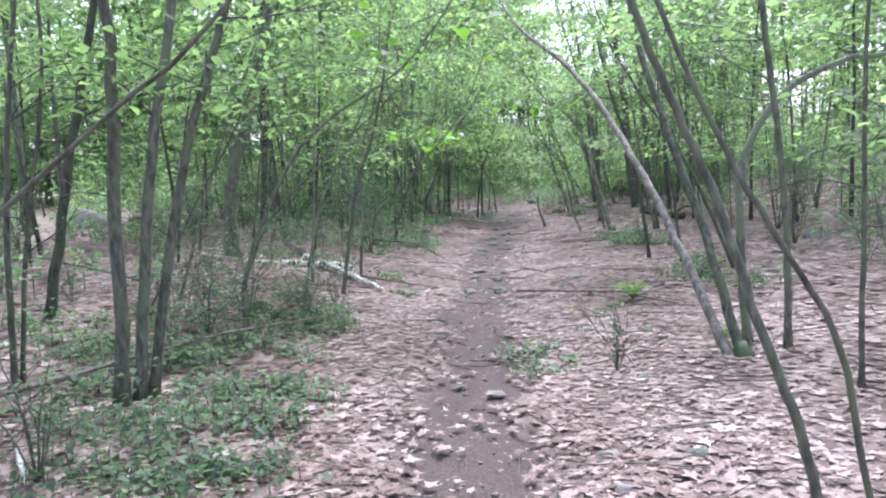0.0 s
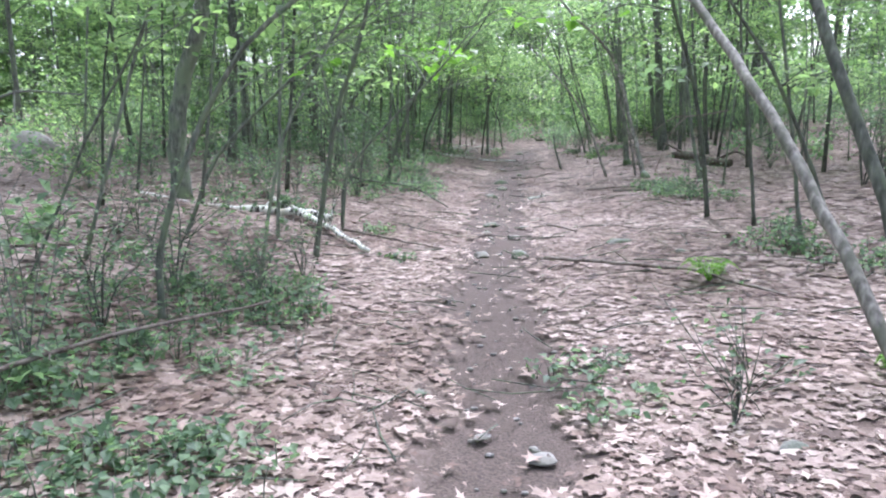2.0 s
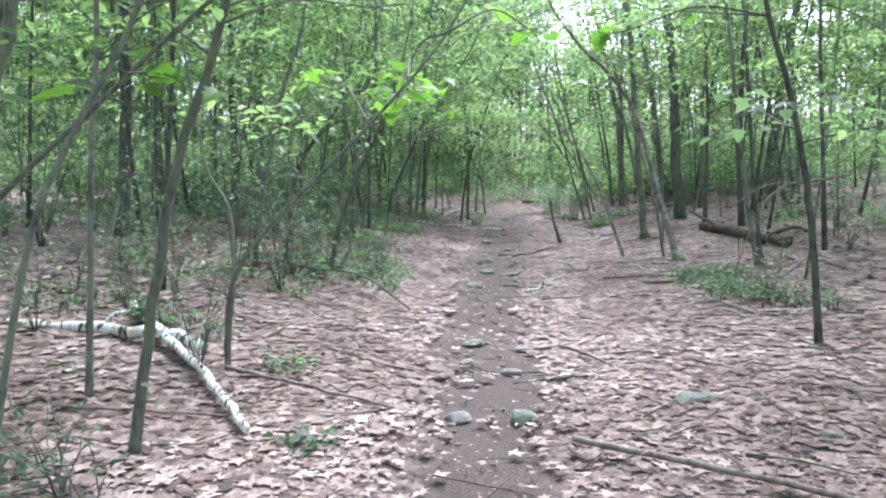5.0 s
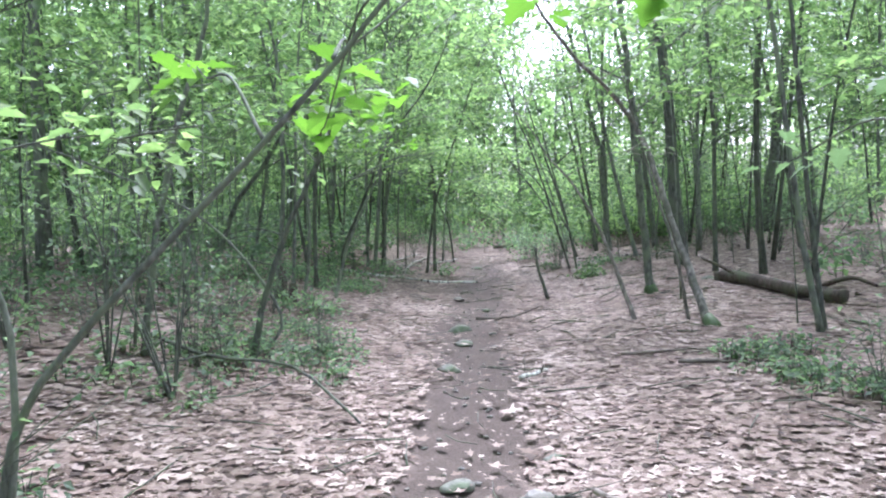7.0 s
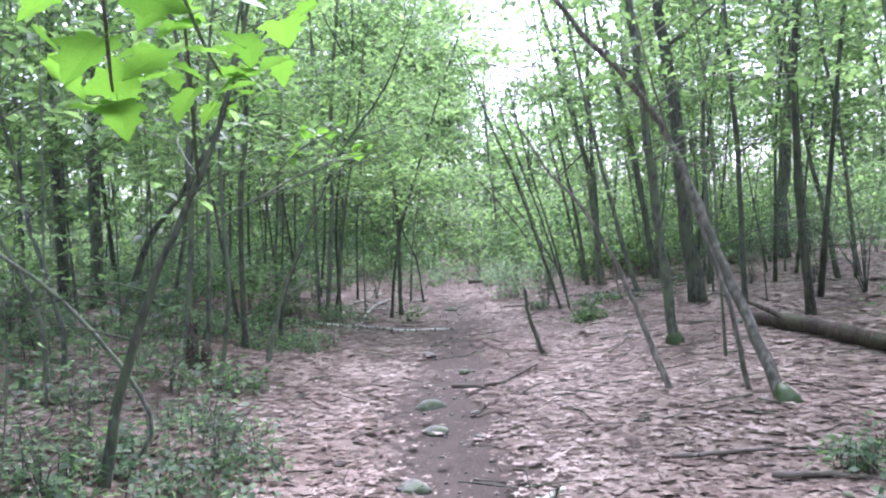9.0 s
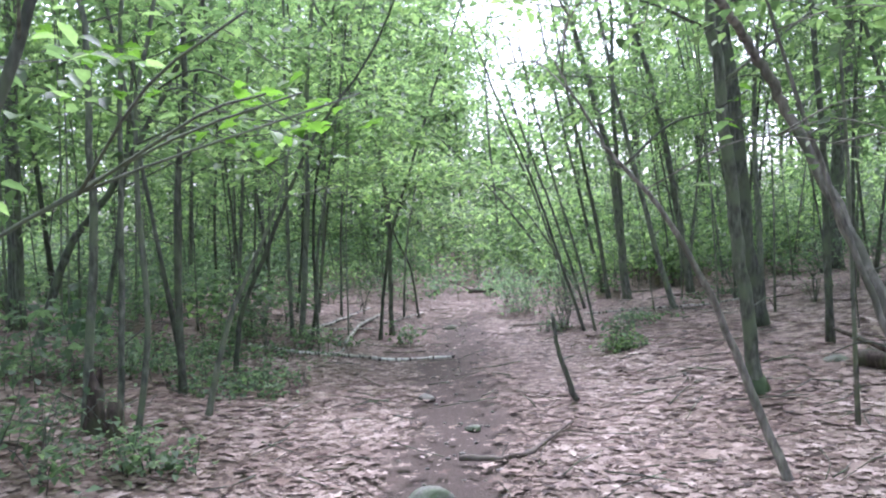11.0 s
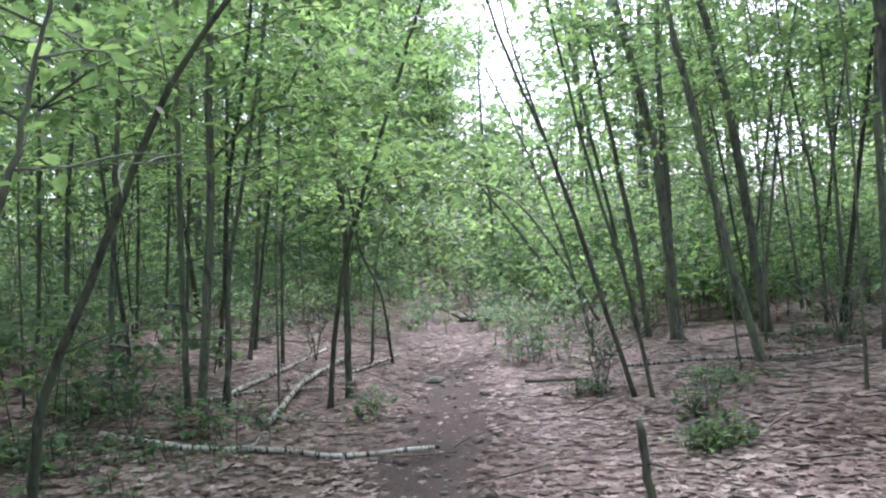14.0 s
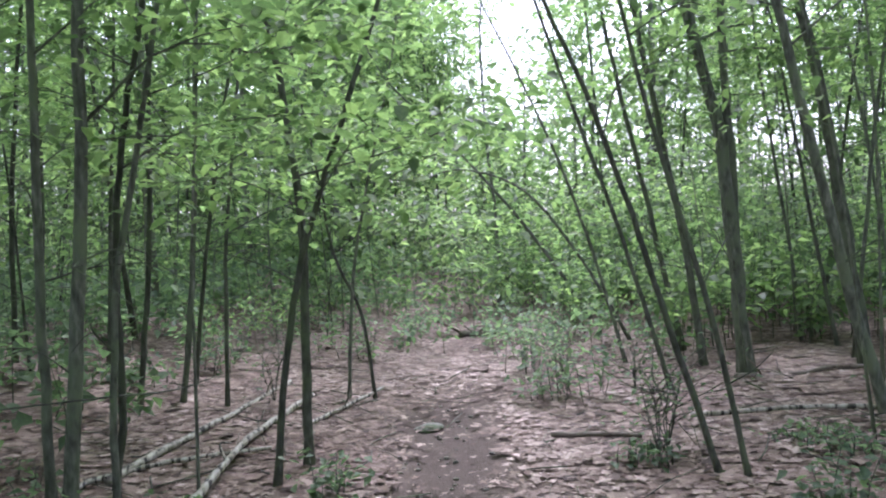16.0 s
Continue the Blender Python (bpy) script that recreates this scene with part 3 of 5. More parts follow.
BROAD = {mat.name: mesh_of("leaf", *broad_leaf(), mat, False) for mat in (FRESH_LEAF, SHADE_LEAF)}


def bough(start, tip, count, size, spread, mat):
    """A thin bough from a stem, ending in a spray of large leaves."""
    rng = np.random.default_rng(round(100 * abs(tip[0] * 3 + tip[1] * 2)) + 5)
    start, tip = np.array(start), np.array(tip)
    root = new("leafy_bough")
    root.location = start
    tagged(root, "thin bough with large bright green leaves" if mat is FRESH_LEAF else "thin bough with large dark green leaves", "branch")
    end = tip - start
    line = spline([np.zeros(3), end * 0.5 + [0, 0, 0.12 * np.linalg.norm(end)], end, end + end / (np.linalg.norm(end) + 0.01) * spread], 5)
    part("twig", mesh_of("twig", *tube(line, np.linspace(0.008, 0.003, len(line)), 5, rng), DARK_BARK), root)
    for k in range(count):
        at = line[rng.integers(len(line) - 9, len(line))] + rng.normal(0, spread * 0.55, 3) * [1, 1, 0.45]
        ob = part("leaf", BROAD[mat.name], root)
        s = size * rng.uniform(0.75, 1.25)
        ob.matrix_basis = Matrix.LocRotScale(Vector(at), Euler((rng.normal(0, 0.2), rng.normal(0.2, 0.22), rng.uniform(0, 6.28))), (s, s, s))
    return root


# trees and saplings along the walk
tree('tree_clump', 'clump of three grey-barked young maples beside the path', [([(-2.05, 4.65, 0.12), (-1.95, 4.65, 1.40), (-1.89, 4.65, 2.57)], 0.059), ([(-1.98, 4.75, 0.11), (-1.79, 4.75, 1.39), (-1.52, 4.75, 2.57)], 0.049), ([(-1.93, 4.82, 0.10), (-1.63, 4.82, 1.37), (-1.29, 4.82, 2.37), (-1.22, 4.82, 2.57)], 0.045)], (-2.05, 4.65), more=4.0, leaf=1.20, limbs=7, first=2.2, bark=BARK)
tree('leaning_tree', 'pale grey stem arching high over the path', [([(2.12, 5.40, -0.06), (2.05, 5.60, 0.14), (1.88, 6.25, 0.95), (1.67, 7.01, 1.74), (1.42, 7.75, 2.35), (1.05, 8.60, 2.90)], 0.050)], (2.12, 5.40), more=2.5, leaf=0.70, limbs=4, first=2.4, bark=PALE_BARK)
tree('tree_clump', 'two grey stems rising from one mossy foot', [([(2.20, 5.42, -0.06), (2.03, 5.75, 0.85), (1.84, 6.16, 1.79), (1.75, 6.60, 2.60)], 0.050), ([(2.34, 5.71, -0.01), (2.29, 5.71, 0.89), (2.34, 5.71, 1.44), (2.64, 5.70, 1.88), (3.10, 5.70, 2.09), (3.38, 5.70, 2.11)], 0.047)], (2.20, 5.42), more=2.5, leaf=0.80, limbs=5, first=2.4, bark=BARK, moss=True)
tree('sapling', 'slender brown sapling leaning over the path', [([(1.35, 2.29, -0.24), (1.16, 2.29, 0.37), (1.07, 2.29, 0.68), (0.98, 2.30, 0.94), (0.86, 2.30, 1.31), (0.73, 2.30, 1.62), (0.61, 2.30, 1.94)], 0.026)], (1.35, 2.29), more=2.0, leaf=0.50, limbs=4, first=2.2, bark=BARK)
tree('sapling', 'thin dark sapling arching over the path', [([(1.18, 1.74, -0.22), (1.01, 1.75, 0.63), (0.94, 1.75, 1.00), (0.82, 1.75, 1.23), (0.69, 1.75, 1.45), (0.52, 1.75, 1.83)], 0.014)], (1.18, 1.74), more=2.0, leaf=0.50, limbs=4, first=2.2, bark=BARK)
tree('young_tree', 'upright grey-brown young tree beside the path', [([(2.53, 5.45, 0.01), (2.51, 5.45, 1.11), (2.36, 5.45, 2.50)], 0.037)], (2.53, 5.45), more=4.0, leaf=1.00, limbs=6, first=1.3, bark=BARK)
tree('sapling', 'thin upright dark sapling beside the path', [([(2.51, 4.45, 0.01), (2.52, 4.45, 0.98), (2.53, 4.45, 2.13)], 0.023)], (2.51, 4.45), more=3.0, leaf=0.70, limbs=6, first=1.3, bark=BARK)
tree('young_tree', 'dark young tree with a slight lean', [([(-3.41, 6.48, 0.35), (-3.13, 6.48, 1.48), (-2.71, 6.47, 2.99)], 0.058)], (-3.41, 6.48), more=4.0, leaf=1.00, limbs=6, first=1.3, bark=BARK)
tree('sapling_pair', 'pair of thin dark saplings', [([(-2.79, 4.80, 0.24), (-2.71, 4.79, 1.26), (-2.56, 4.79, 2.30)], 0.029), ([(-2.78, 4.86, 0.24), (-2.65, 4.86, 1.07), (-2.41, 4.86, 2.23)], 0.022)], (-2.79, 4.80), more=3.0, leaf=0.80, limbs=6, first=1.3, bark=BARK)
tree('forest_tree', 'stout grey-barked forest tree', [([(-2.93, 10.73, 0.33), (-2.88, 10.73, 1.28), (-2.50, 10.72, 2.46)], 0.126)], (-2.93, 10.73), more=7.0, leaf=1.30, limbs=9, first=3.5, bark=BARK)
tree('sapling', 'thin sapling with a forked top', [([(-1.81, 6.78, 0.10), (-1.72, 6.78, 0.68), (-1.18, 6.78, 1.70), (-0.29, 6.78, 2.30)], 0.030)], (-1.81, 6.78), more=1.6, leaf=0.70, limbs=6, first=1.2, bark=BARK)
tree('sapling_clump', 'sapling clump with one long arching stem', [([(-1.09, 10.25, 0.03), (-1.05, 10.25, 0.46), (-0.84, 10.24, 0.84), (-0.06, 10.21, 1.61), (0.35, 10.20, 2.08)], 0.022), ([(-1.09, 10.26, 0.03), (-1.01, 10.25, 0.91), (-1.16, 10.26, 1.29)], 0.019)], (-1.09, 10.25), more=1.6, leaf=0.80, limbs=6, first=1.3, bark=BARK)
tree('sapling', 'thin sapling beside the fallen birch', [([(-2.38, 9.02, 0.22), (-2.00, 9.01, 0.92), (-1.31, 8.98, 1.57), (-0.56, 8.95, 2.20)], 0.025)], (-2.38, 9.02), more=1.5, leaf=0.70, limbs=6, first=1.4, bark=BARK)
tree('sapling', 'grey sapling leaning toward the path', [([(-1.17, 8.80, 0.02), (-1.03, 8.79, 0.69), (-0.89, 8.79, 1.32), (-0.67, 8.78, 1.90)], 0.034)], (-1.17, 8.80), more=2.5, leaf=0.80, limbs=6, first=1.6, bark=BARK)
tree('sapling', 'thin dark sapling in low green plants', [([(3.18, 9.85, 0.04), (3.09, 9.85, 0.88), (2.93, 9.85, 1.98)], 0.026)], (3.18, 9.85), more=2.0, leaf=0.80, limbs=6, first=1.3, bark=BARK)
tree('sapling', 'slim dark stem leaning over low green plants', [([(3.46, 8.76, 0.08), (3.13, 8.77, 0.84), (2.80, 8.78, 1.54), (2.36, 8.80, 2.21)], 0.029)], (3.46, 8.76), more=2.0, leaf=0.70, limbs=6, first=1.3, bark=BARK)
tree('young_tree', 'bent sapling with a dark broken foot', [([(2.94, 10.51, 0.01), (2.83, 10.51, 0.88), (2.73, 10.51, 1.39), (2.49, 10.52, 2.22)], 0.034)], (2.94, 10.51), more=3.0, leaf=0.90, limbs=6, first=1.3, bark=BARK)
tree('leaning_tree', 'pale leaning tree with moss at its foot', [([(3.32, 14.38, 0.01), (3.26, 14.65, 0.40), (3.17, 15.00, 1.02), (3.10, 15.25, 1.53), (3.04, 15.38, 1.82), (2.95, 15.38, 1.99), (2.84, 15.35, 2.14), (2.66, 15.25, 2.30), (2.25, 15.05, 2.62)], 0.053), ([(3.28, 14.78, -0.01), (3.17, 14.80, 0.58), (3.08, 14.90, 1.00), (2.93, 15.00, 1.58)], 0.026)], (3.32, 14.38), more=1.6, leaf=0.80, limbs=6, first=2.3, bark=PALE_BARK, moss=True)
tree('leaning_pole', 'bare grey leaning pole with a broken top', [([(2.90, 15.22, -0.05), (2.74, 15.32, 0.40), (2.53, 15.32, 0.93), (2.26, 15.28, 1.38), (2.10, 15.27, 1.56), (1.96, 15.25, 1.73), (1.80, 15.25, 2.00)], 0.033)], (2.89, 15.22), more=0.12, leaf=0.12, limbs=4, first=1.5, bark=PALE_BARK)
tree('forest_tree', 'straight brown forest tree with a mossy foot', [([(3.66, 16.85, -0.01), (3.57, 16.85, 0.77), (3.50, 16.85, 1.55), (3.43, 16.85, 2.25), (3.33, 16.85, 3.36)], 0.066)], (3.66, 16.85), more=5.0, leaf=1.10, limbs=9, first=2.0, bark=BARK, moss=True)
tree('forest_tree', 'stout straight grey forest tree', [([(5.07, 19.25, 0.10), (4.94, 19.26, 1.24), (4.87, 19.27, 2.58), (4.71, 19.29, 4.05)], 0.126)], (5.07, 19.25), more=6.0, leaf=1.20, limbs=9, first=3.0, bark=BARK)
tree('forest_tree', 'stout grey forest tree on the rise', [([(8.36, 22.66, 0.35), (8.37, 22.66, 1.43), (8.63, 22.63, 3.46), (8.81, 22.60, 4.96)], 0.154)], (8.36, 22.66), more=6.0, leaf=1.30, limbs=9, first=3.5, bark=BARK)
tree('sapling', 'thin sapling leaning across the path', [([(-0.34, 17.26, 0.05), (-0.14, 17.23, 0.71), (0.24, 17.18, 1.51)], 0.033)], (-0.34, 17.26), more=0.7, leaf=0.50, limbs=6, first=1.2, bark=BARK)
tree('sapling', 'long arching dark sapling with sparse leaves', [([(-0.33, 18.73, 0.09), (-0.23, 18.72, 0.63), (0.03, 18.68, 1.19), (0.46, 18.61, 2.12), (0.98, 18.54, 2.80)], 0.032)], (-0.33, 18.73), more=1.8, leaf=0.90, limbs=6, first=2.0, bark=BARK)
tree('sapling_clump', 'group of three thin grey saplings', [([(-0.99, 16.73, 0.14), (-0.87, 16.72, 1.14), (-0.83, 16.71, 2.09), (-0.82, 16.71, 2.71)], 0.040), ([(-0.82, 16.88, 0.12), (-0.74, 16.87, 1.12), (-0.65, 16.86, 2.75)], 0.030), ([(-0.69, 16.77, 0.09), (-0.57, 16.75, 0.79), (-0.57, 16.75, 2.08), (-0.43, 16.73, 2.71)], 0.029)], (-0.99, 16.73), more=2.5, leaf=0.90, limbs=6, first=1.8, bark=BARK)
tree('forest_tree', 'stout dark-barked forest tree', [([(-3.44, 20.93, 0.41), (-3.42, 20.92, 2.34), (-3.37, 20.92, 4.67)], 0.102)], (-3.44, 20.93), more=6.0, leaf=1.30, limbs=9, first=2.5, bark=BARK)
tree('forest_tree', 'straight dark-barked forest tree', [([(-2.91, 20.61, 0.41), (-2.81, 20.59, 2.67), (-2.73, 20.58, 4.56)], 0.108)], (-2.91, 20.61), more=6.0, leaf=1.20, limbs=9, first=2.5, bark=BARK)
tree('sapling', 'slanting dark sapling among green undergrowth', [([(-2.22, 19.26, 0.40), (-1.85, 19.22, 1.26), (-1.35, 19.15, 1.91), (-0.79, 19.08, 2.82)], 0.054)], (-2.22, 19.26), more=2.5, leaf=0.90, limbs=6, first=1.3, bark=BARK)
tree('sapling', 'crooked sapling in the undergrowth', [([(-1.77, 16.05, 0.25), (-1.75, 16.04, 0.65), (-1.92, 16.06, 1.37), (-2.06, 16.08, 2.13)], 0.031)], (-1.77, 16.05), more=1.5, leaf=0.70, limbs=6, first=1.3, bark=BARK)
tree('sapling', 'crooked sapling in the undergrowth', [([(-0.83, 13.85, 0.05), (-0.69, 13.84, 0.55), (-0.46, 13.81, 1.15), (-0.23, 13.78, 1.60)], 0.038)], (-0.83, 13.85), more=1.5, leaf=0.80, limbs=6, first=1.0, bark=BARK)
tree('sapling_pair', 'slender young trees standing close together', [([(3.95, 13.65, 0.07), (3.74, 13.68, 1.12), (3.55, 13.70, 2.53)], 0.036), ([(4.01, 13.71, 0.08), (3.87, 13.73, 1.20), (3.72, 13.75, 2.74)], 0.033)], (3.95, 13.65), more=3.0, leaf=0.90, limbs=6, first=1.6, bark=BARK)
tree('sapling', 'thin sapling with a leaning crown', [([(-1.76, 15.71, 0.24), (-1.80, 15.72, 0.83), (-2.11, 15.76, 1.65), (-1.95, 15.73, 2.54)], 0.025)], (-1.76, 15.71), more=1.5, leaf=0.80, limbs=6, first=1.3, bark=BARK)
tree('sapling', 'thin grey sapling near the path', [([(-1.59, 13.54, 0.17), (-1.45, 13.52, 1.00), (-1.23, 13.49, 1.91), (-1.00, 13.46, 2.54)], 0.038)], (-1.59, 13.54), more=2.0, leaf=0.90, limbs=6, first=1.4, bark=BARK)
tree('young_tree', 'straight grey young tree beside fallen birches', [([(0.17, 20.64, 0.06), (0.30, 20.61, 1.31), (0.41, 20.60, 3.01)], 0.046)], (0.17, 20.64), more=5.0, leaf=1.10, limbs=8, first=1.6, bark=BARK)
tree('young_tree', 'straight thin young tree with grey bark', [([(0.07, 20.72, 0.08), (0.08, 20.72, 1.21), (0.12, 20.71, 2.60)], 0.033)], (0.07, 20.72), more=4.0, leaf=1.00, limbs=7, first=1.6, bark=BARK)
tree('tree_clump', 'pair of dark young trees crossing in a wide V', [([(1.30, 21.76, -0.08), (1.32, 21.76, 0.78), (1.33, 21.76, 1.45), (1.26, 21.76, 2.27), (1.15, 21.76, 2.94), (0.93, 21.76, 3.48), (0.50, 21.80, 4.30)], 0.043), ([(1.12, 21.30, -0.05), (1.24, 21.30, 0.82), (1.43, 21.30, 1.53), (1.71, 21.30, 2.31), (1.92, 21.30, 2.93), (2.11, 21.30, 3.45), (2.40, 21.30, 4.20)], 0.030)], (1.30, 21.76), more=2.0, leaf=1.10, limbs=8, first=1.4, bark=DARK_BARK)
tree('sapling_pair', 'pair of slim dark saplings leaning over the path', [([(3.63, 20.70, -0.06), (3.41, 20.73, 0.63), (3.22, 20.76, 1.28), (3.00, 20.79, 1.99), (2.75, 20.83, 2.63)], 0.027), ([(3.71, 20.54, -0.05), (3.53, 20.56, 0.83), (3.32, 20.60, 1.64), (3.11, 20.63, 2.56)], 0.023)], (3.63, 20.70), more=3.0, leaf=0.90, limbs=6, first=2.2, bark=BARK)
tree('forest_tree', 'stout twin-stemmed grey forest tree', [([(4.92, 22.59, 0.03), (4.84, 22.60, 1.06), (4.77, 22.61, 2.00), (4.54, 22.65, 3.09)], 0.080), ([(4.89, 22.63, 0.03), (4.89, 22.63, 1.05), (4.86, 22.63, 2.00), (4.83, 22.64, 2.99)], 0.057)], (4.92, 22.59), more=5.0, leaf=1.10, limbs=8, first=2.4, bark=BARK)
tree('young_tree', 'young tree leaning toward the path', [([(4.96, 21.02, 0.06), (4.69, 21.06, 1.04), (4.40, 21.10, 2.41), (4.23, 21.13, 3.31)], 0.050)], (4.96, 21.02), more=4.0, leaf=1.00, limbs=6, first=2.0, bark=BARK)
tree('forest_tree', 'slender brown forest tree beside the path', [([(5.77, 22.25, 0.12), (5.61, 22.28, 1.48), (5.36, 22.32, 2.99)], 0.073)], (5.77, 22.25), more=5.0, leaf=1.00, limbs=8, first=2.2, bark=BARK)
tree('sapling', 'thin upright sapling with a bare lower stem', [([(6.13, 23.09, 0.14), (5.96, 23.11, 1.04), (5.65, 23.16, 3.03)], 0.026)], (6.13, 23.09), more=3.0, leaf=0.80, limbs=6, first=1.3, bark=BARK)
tree('sapling', 'thin upright sapling with a bare lower stem', [([(6.10, 23.59, 0.12), (6.02, 23.60, 0.97), (5.77, 23.64, 2.93)], 0.025)], (6.10, 23.59), more=3.0, leaf=0.80, limbs=6, first=1.3, bark=BARK)
tree('sapling', "dark sapling at the path's edge", [([(1.87, 23.76, -0.12), (1.78, 23.77, 0.62), (1.55, 23.81, 1.21), (1.44, 23.82, 2.00)], 0.024)], (1.87, 23.76), more=2.0, leaf=0.80, limbs=6, first=1.0, bark=BARK)
tree('sapling', 'thin sapling beside the fallen birches', [([(1.62, 23.67, -0.08), (1.71, 23.66, 0.95), (1.88, 23.63, 1.81), (2.14, 23.59, 2.87)], 0.023)], (1.62, 23.67), more=2.0, leaf=0.90, limbs=6, first=1.0, bark=BARK)
tree('sapling', 'thin sapling beside the fallen birches', [([(0.72, 21.01, -0.02), (0.74, 21.01, 0.60), (0.76, 21.01, 1.31), (0.85, 20.99, 2.38)], 0.014)], (0.72, 21.01), more=2.0, leaf=1.00, limbs=6, first=0.8, bark=BARK)
tree('sapling', 'thin dark sapling beside the fallen birches', [([(0.28, 21.02, 0.05), (0.36, 21.01, 0.51), (0.36, 21.01, 1.18), (0.43, 21.00, 1.93), (0.58, 20.97, 2.62)], 0.030)], (0.28, 21.02), more=3.0, leaf=1.00, limbs=6, first=1.2, bark=BARK)
tree('young_tree', 'thin dark young tree with sparse leaves', [([(0.01, 22.76, 0.15), (0.14, 22.74, 1.09), (0.21, 22.73, 2.16), (0.23, 22.73, 3.13)], 0.030)], (0.01, 22.76), more=4.0, leaf=1.10, limbs=6, first=1.3, bark=BARK)
tree('young_tree', 'slim young tree behind the fallen birches', [([(0.36, 20.77, 0.03), (0.41, 20.77, 1.05), (0.62, 20.73, 2.12), (0.80, 20.71, 3.10)], 0.026)], (0.36, 20.77), more=3.0, leaf=1.00, limbs=6, first=1.3, bark=BARK)
tree('young_tree', 'slim young tree with sparse leaves', [([(0.30, 22.92, 0.11), (0.43, 22.90, 1.05), (0.53, 22.88, 2.40), (0.63, 22.87, 3.74)], 0.032)], (0.30, 22.92), more=3.0, leaf=1.00, limbs=6, first=1.3, bark=BARK)
tree('sapling', 'tall arching thin stem over the far path', [([(5.42, 27.68, -0.03), (4.71, 27.79, 1.04), (3.84, 27.93, 2.19), (2.64, 28.11, 3.52)], 0.043)], (5.42, 27.68), more=1.5, leaf=0.90, limbs=6, first=1.8, bark=BARK)
tree('sapling', 'tall thin stem bending over the far path', [([(5.01, 25.21, -0.01), (4.45, 25.29, 0.95), (3.84, 25.39, 1.78), (3.13, 25.50, 2.08), (2.60, 25.58, 1.98)], 0.030)], (5.01, 25.21), more=1.0, leaf=0.90, limbs=6, first=1.6, bark=BARK)
tree('sapling', 'thin leaning stem beyond the path', [([(4.44, 24.01, -0.04), (4.10, 24.06, 1.24), (3.70, 24.12, 2.39), (3.19, 24.20, 3.55)], 0.026)], (4.44, 24.01), more=2.0, leaf=0.80, limbs=6, first=2.0, bark=BARK)
tree('young_tree', 'straight young tree beyond the path', [([(4.77, 31.10, -0.17), (4.78, 31.10, 1.21), (4.68, 31.12, 3.07), (4.63, 31.12, 4.71)], 0.049)], (4.77, 31.10), more=4.0, leaf=1.00, limbs=6, first=1.3, bark=BARK)
tree('sapling', 'thin grey stem leaning among other stems', [([(4.29, 22.67, -0.03), (3.92, 22.73, 1.24), (3.54, 22.79, 2.42), (3.23, 22.83, 3.48)], 0.028)], (4.29, 22.67), more=3.0, leaf=0.60, limbs=5, first=2.0, bark=BARK)
tree('sapling', 'thin grey stem leaning among other stems', [([(5.08, 24.05, 0.02), (4.78, 24.10, 1.49), (4.49, 24.14, 2.95), (4.26, 24.18, 4.26)], 0.040)], (5.08, 24.05), more=3.0, leaf=0.60, limbs=5, first=2.0, bark=BARK)
tree('sapling', 'thin grey stem leaning among other stems', [([(4.85, 23.19, 0.01), (4.70, 23.21, 1.20), (4.39, 23.26, 2.99), (4.24, 23.29, 3.98)], 0.046)], (4.85, 23.19), more=3.0, leaf=0.60, limbs=5, first=2.0, bark=BARK)
tree('sapling', 'thin grey stem leaning among other stems', [([(5.82, 22.49, 0.12), (6.09, 22.45, 2.18), (6.36, 22.41, 3.71)], 0.025)], (5.82, 22.49), more=3.0, leaf=0.60, limbs=5, first=2.0, bark=BARK)
tree('sapling', 'thin grey stem leaning among other stems', [([(6.47, 22.25, 0.18), (6.38, 22.27, 1.67), (6.08, 22.31, 3.32)], 0.027)], (6.47, 22.25), more=3.0, leaf=0.60, limbs=5, first=2.0, bark=BARK)
tree('sapling', 'thin grey stem leaning among other stems', [([(6.57, 22.07, 0.20), (6.49, 22.08, 1.83), (6.41, 22.10, 2.90)], 0.030)], (6.57, 22.07), more=3.0, leaf=0.60, limbs=5, first=2.0, bark=BARK)
tree('sapling', 'slim upright dark stem in the thicket', [([(-1.48, 22.12, 0.37), (-1.39, 22.11, 1.59), (-1.32, 22.10, 3.11)], 0.026)], (-1.48, 22.12), more=3.0, leaf=0.80, limbs=5, first=1.2, bark=BARK)
tree('sapling', 'slim upright dark stem in the thicket', [([(-1.51, 22.96, 0.40), (-1.40, 22.94, 1.72), (-1.22, 22.91, 3.53)], 0.040)], (-1.51, 22.96), more=3.0, leaf=0.80, limbs=5, first=1.2, bark=BARK)
tree('sapling', 'slim upright dark stem in the thicket', [([(-1.28, 23.91, 0.39), (-1.21, 23.90, 1.94), (-1.02, 23.87, 3.66)], 0.032)], (-1.28, 23.91), more=3.0, leaf=0.80, limbs=5, first=1.2, bark=BARK)
tree('sapling', 'slim upright dark stem in the thicket', [([(-0.49, 23.86, 0.26), (-0.37, 23.84, 1.90), (-0.25, 23.82, 3.51)], 0.029)], (-0.49, 23.86), more=3.0, leaf=0.80, limbs=5, first=1.2, bark=BARK)
tree('sapling', 'slim upright dark stem in the thicket', [([(-0.99, 23.66, 0.34), (-0.88, 23.65, 1.91), (-0.87, 23.64, 3.79)], 0.025)], (-0.99, 23.66), more=3.0, leaf=0.80, limbs=5, first=1.2, bark=BARK)
tree('sapling', 'slim upright dark stem in the thicket', [([(0.30, 23.51, 0.13), (0.50, 23.48, 1.53), (0.76, 23.44, 2.90), (1.00, 23.41, 3.90)], 0.025)], (0.30, 23.51), more=3.0, leaf=0.80, limbs=5, first=1.2, bark=BARK)
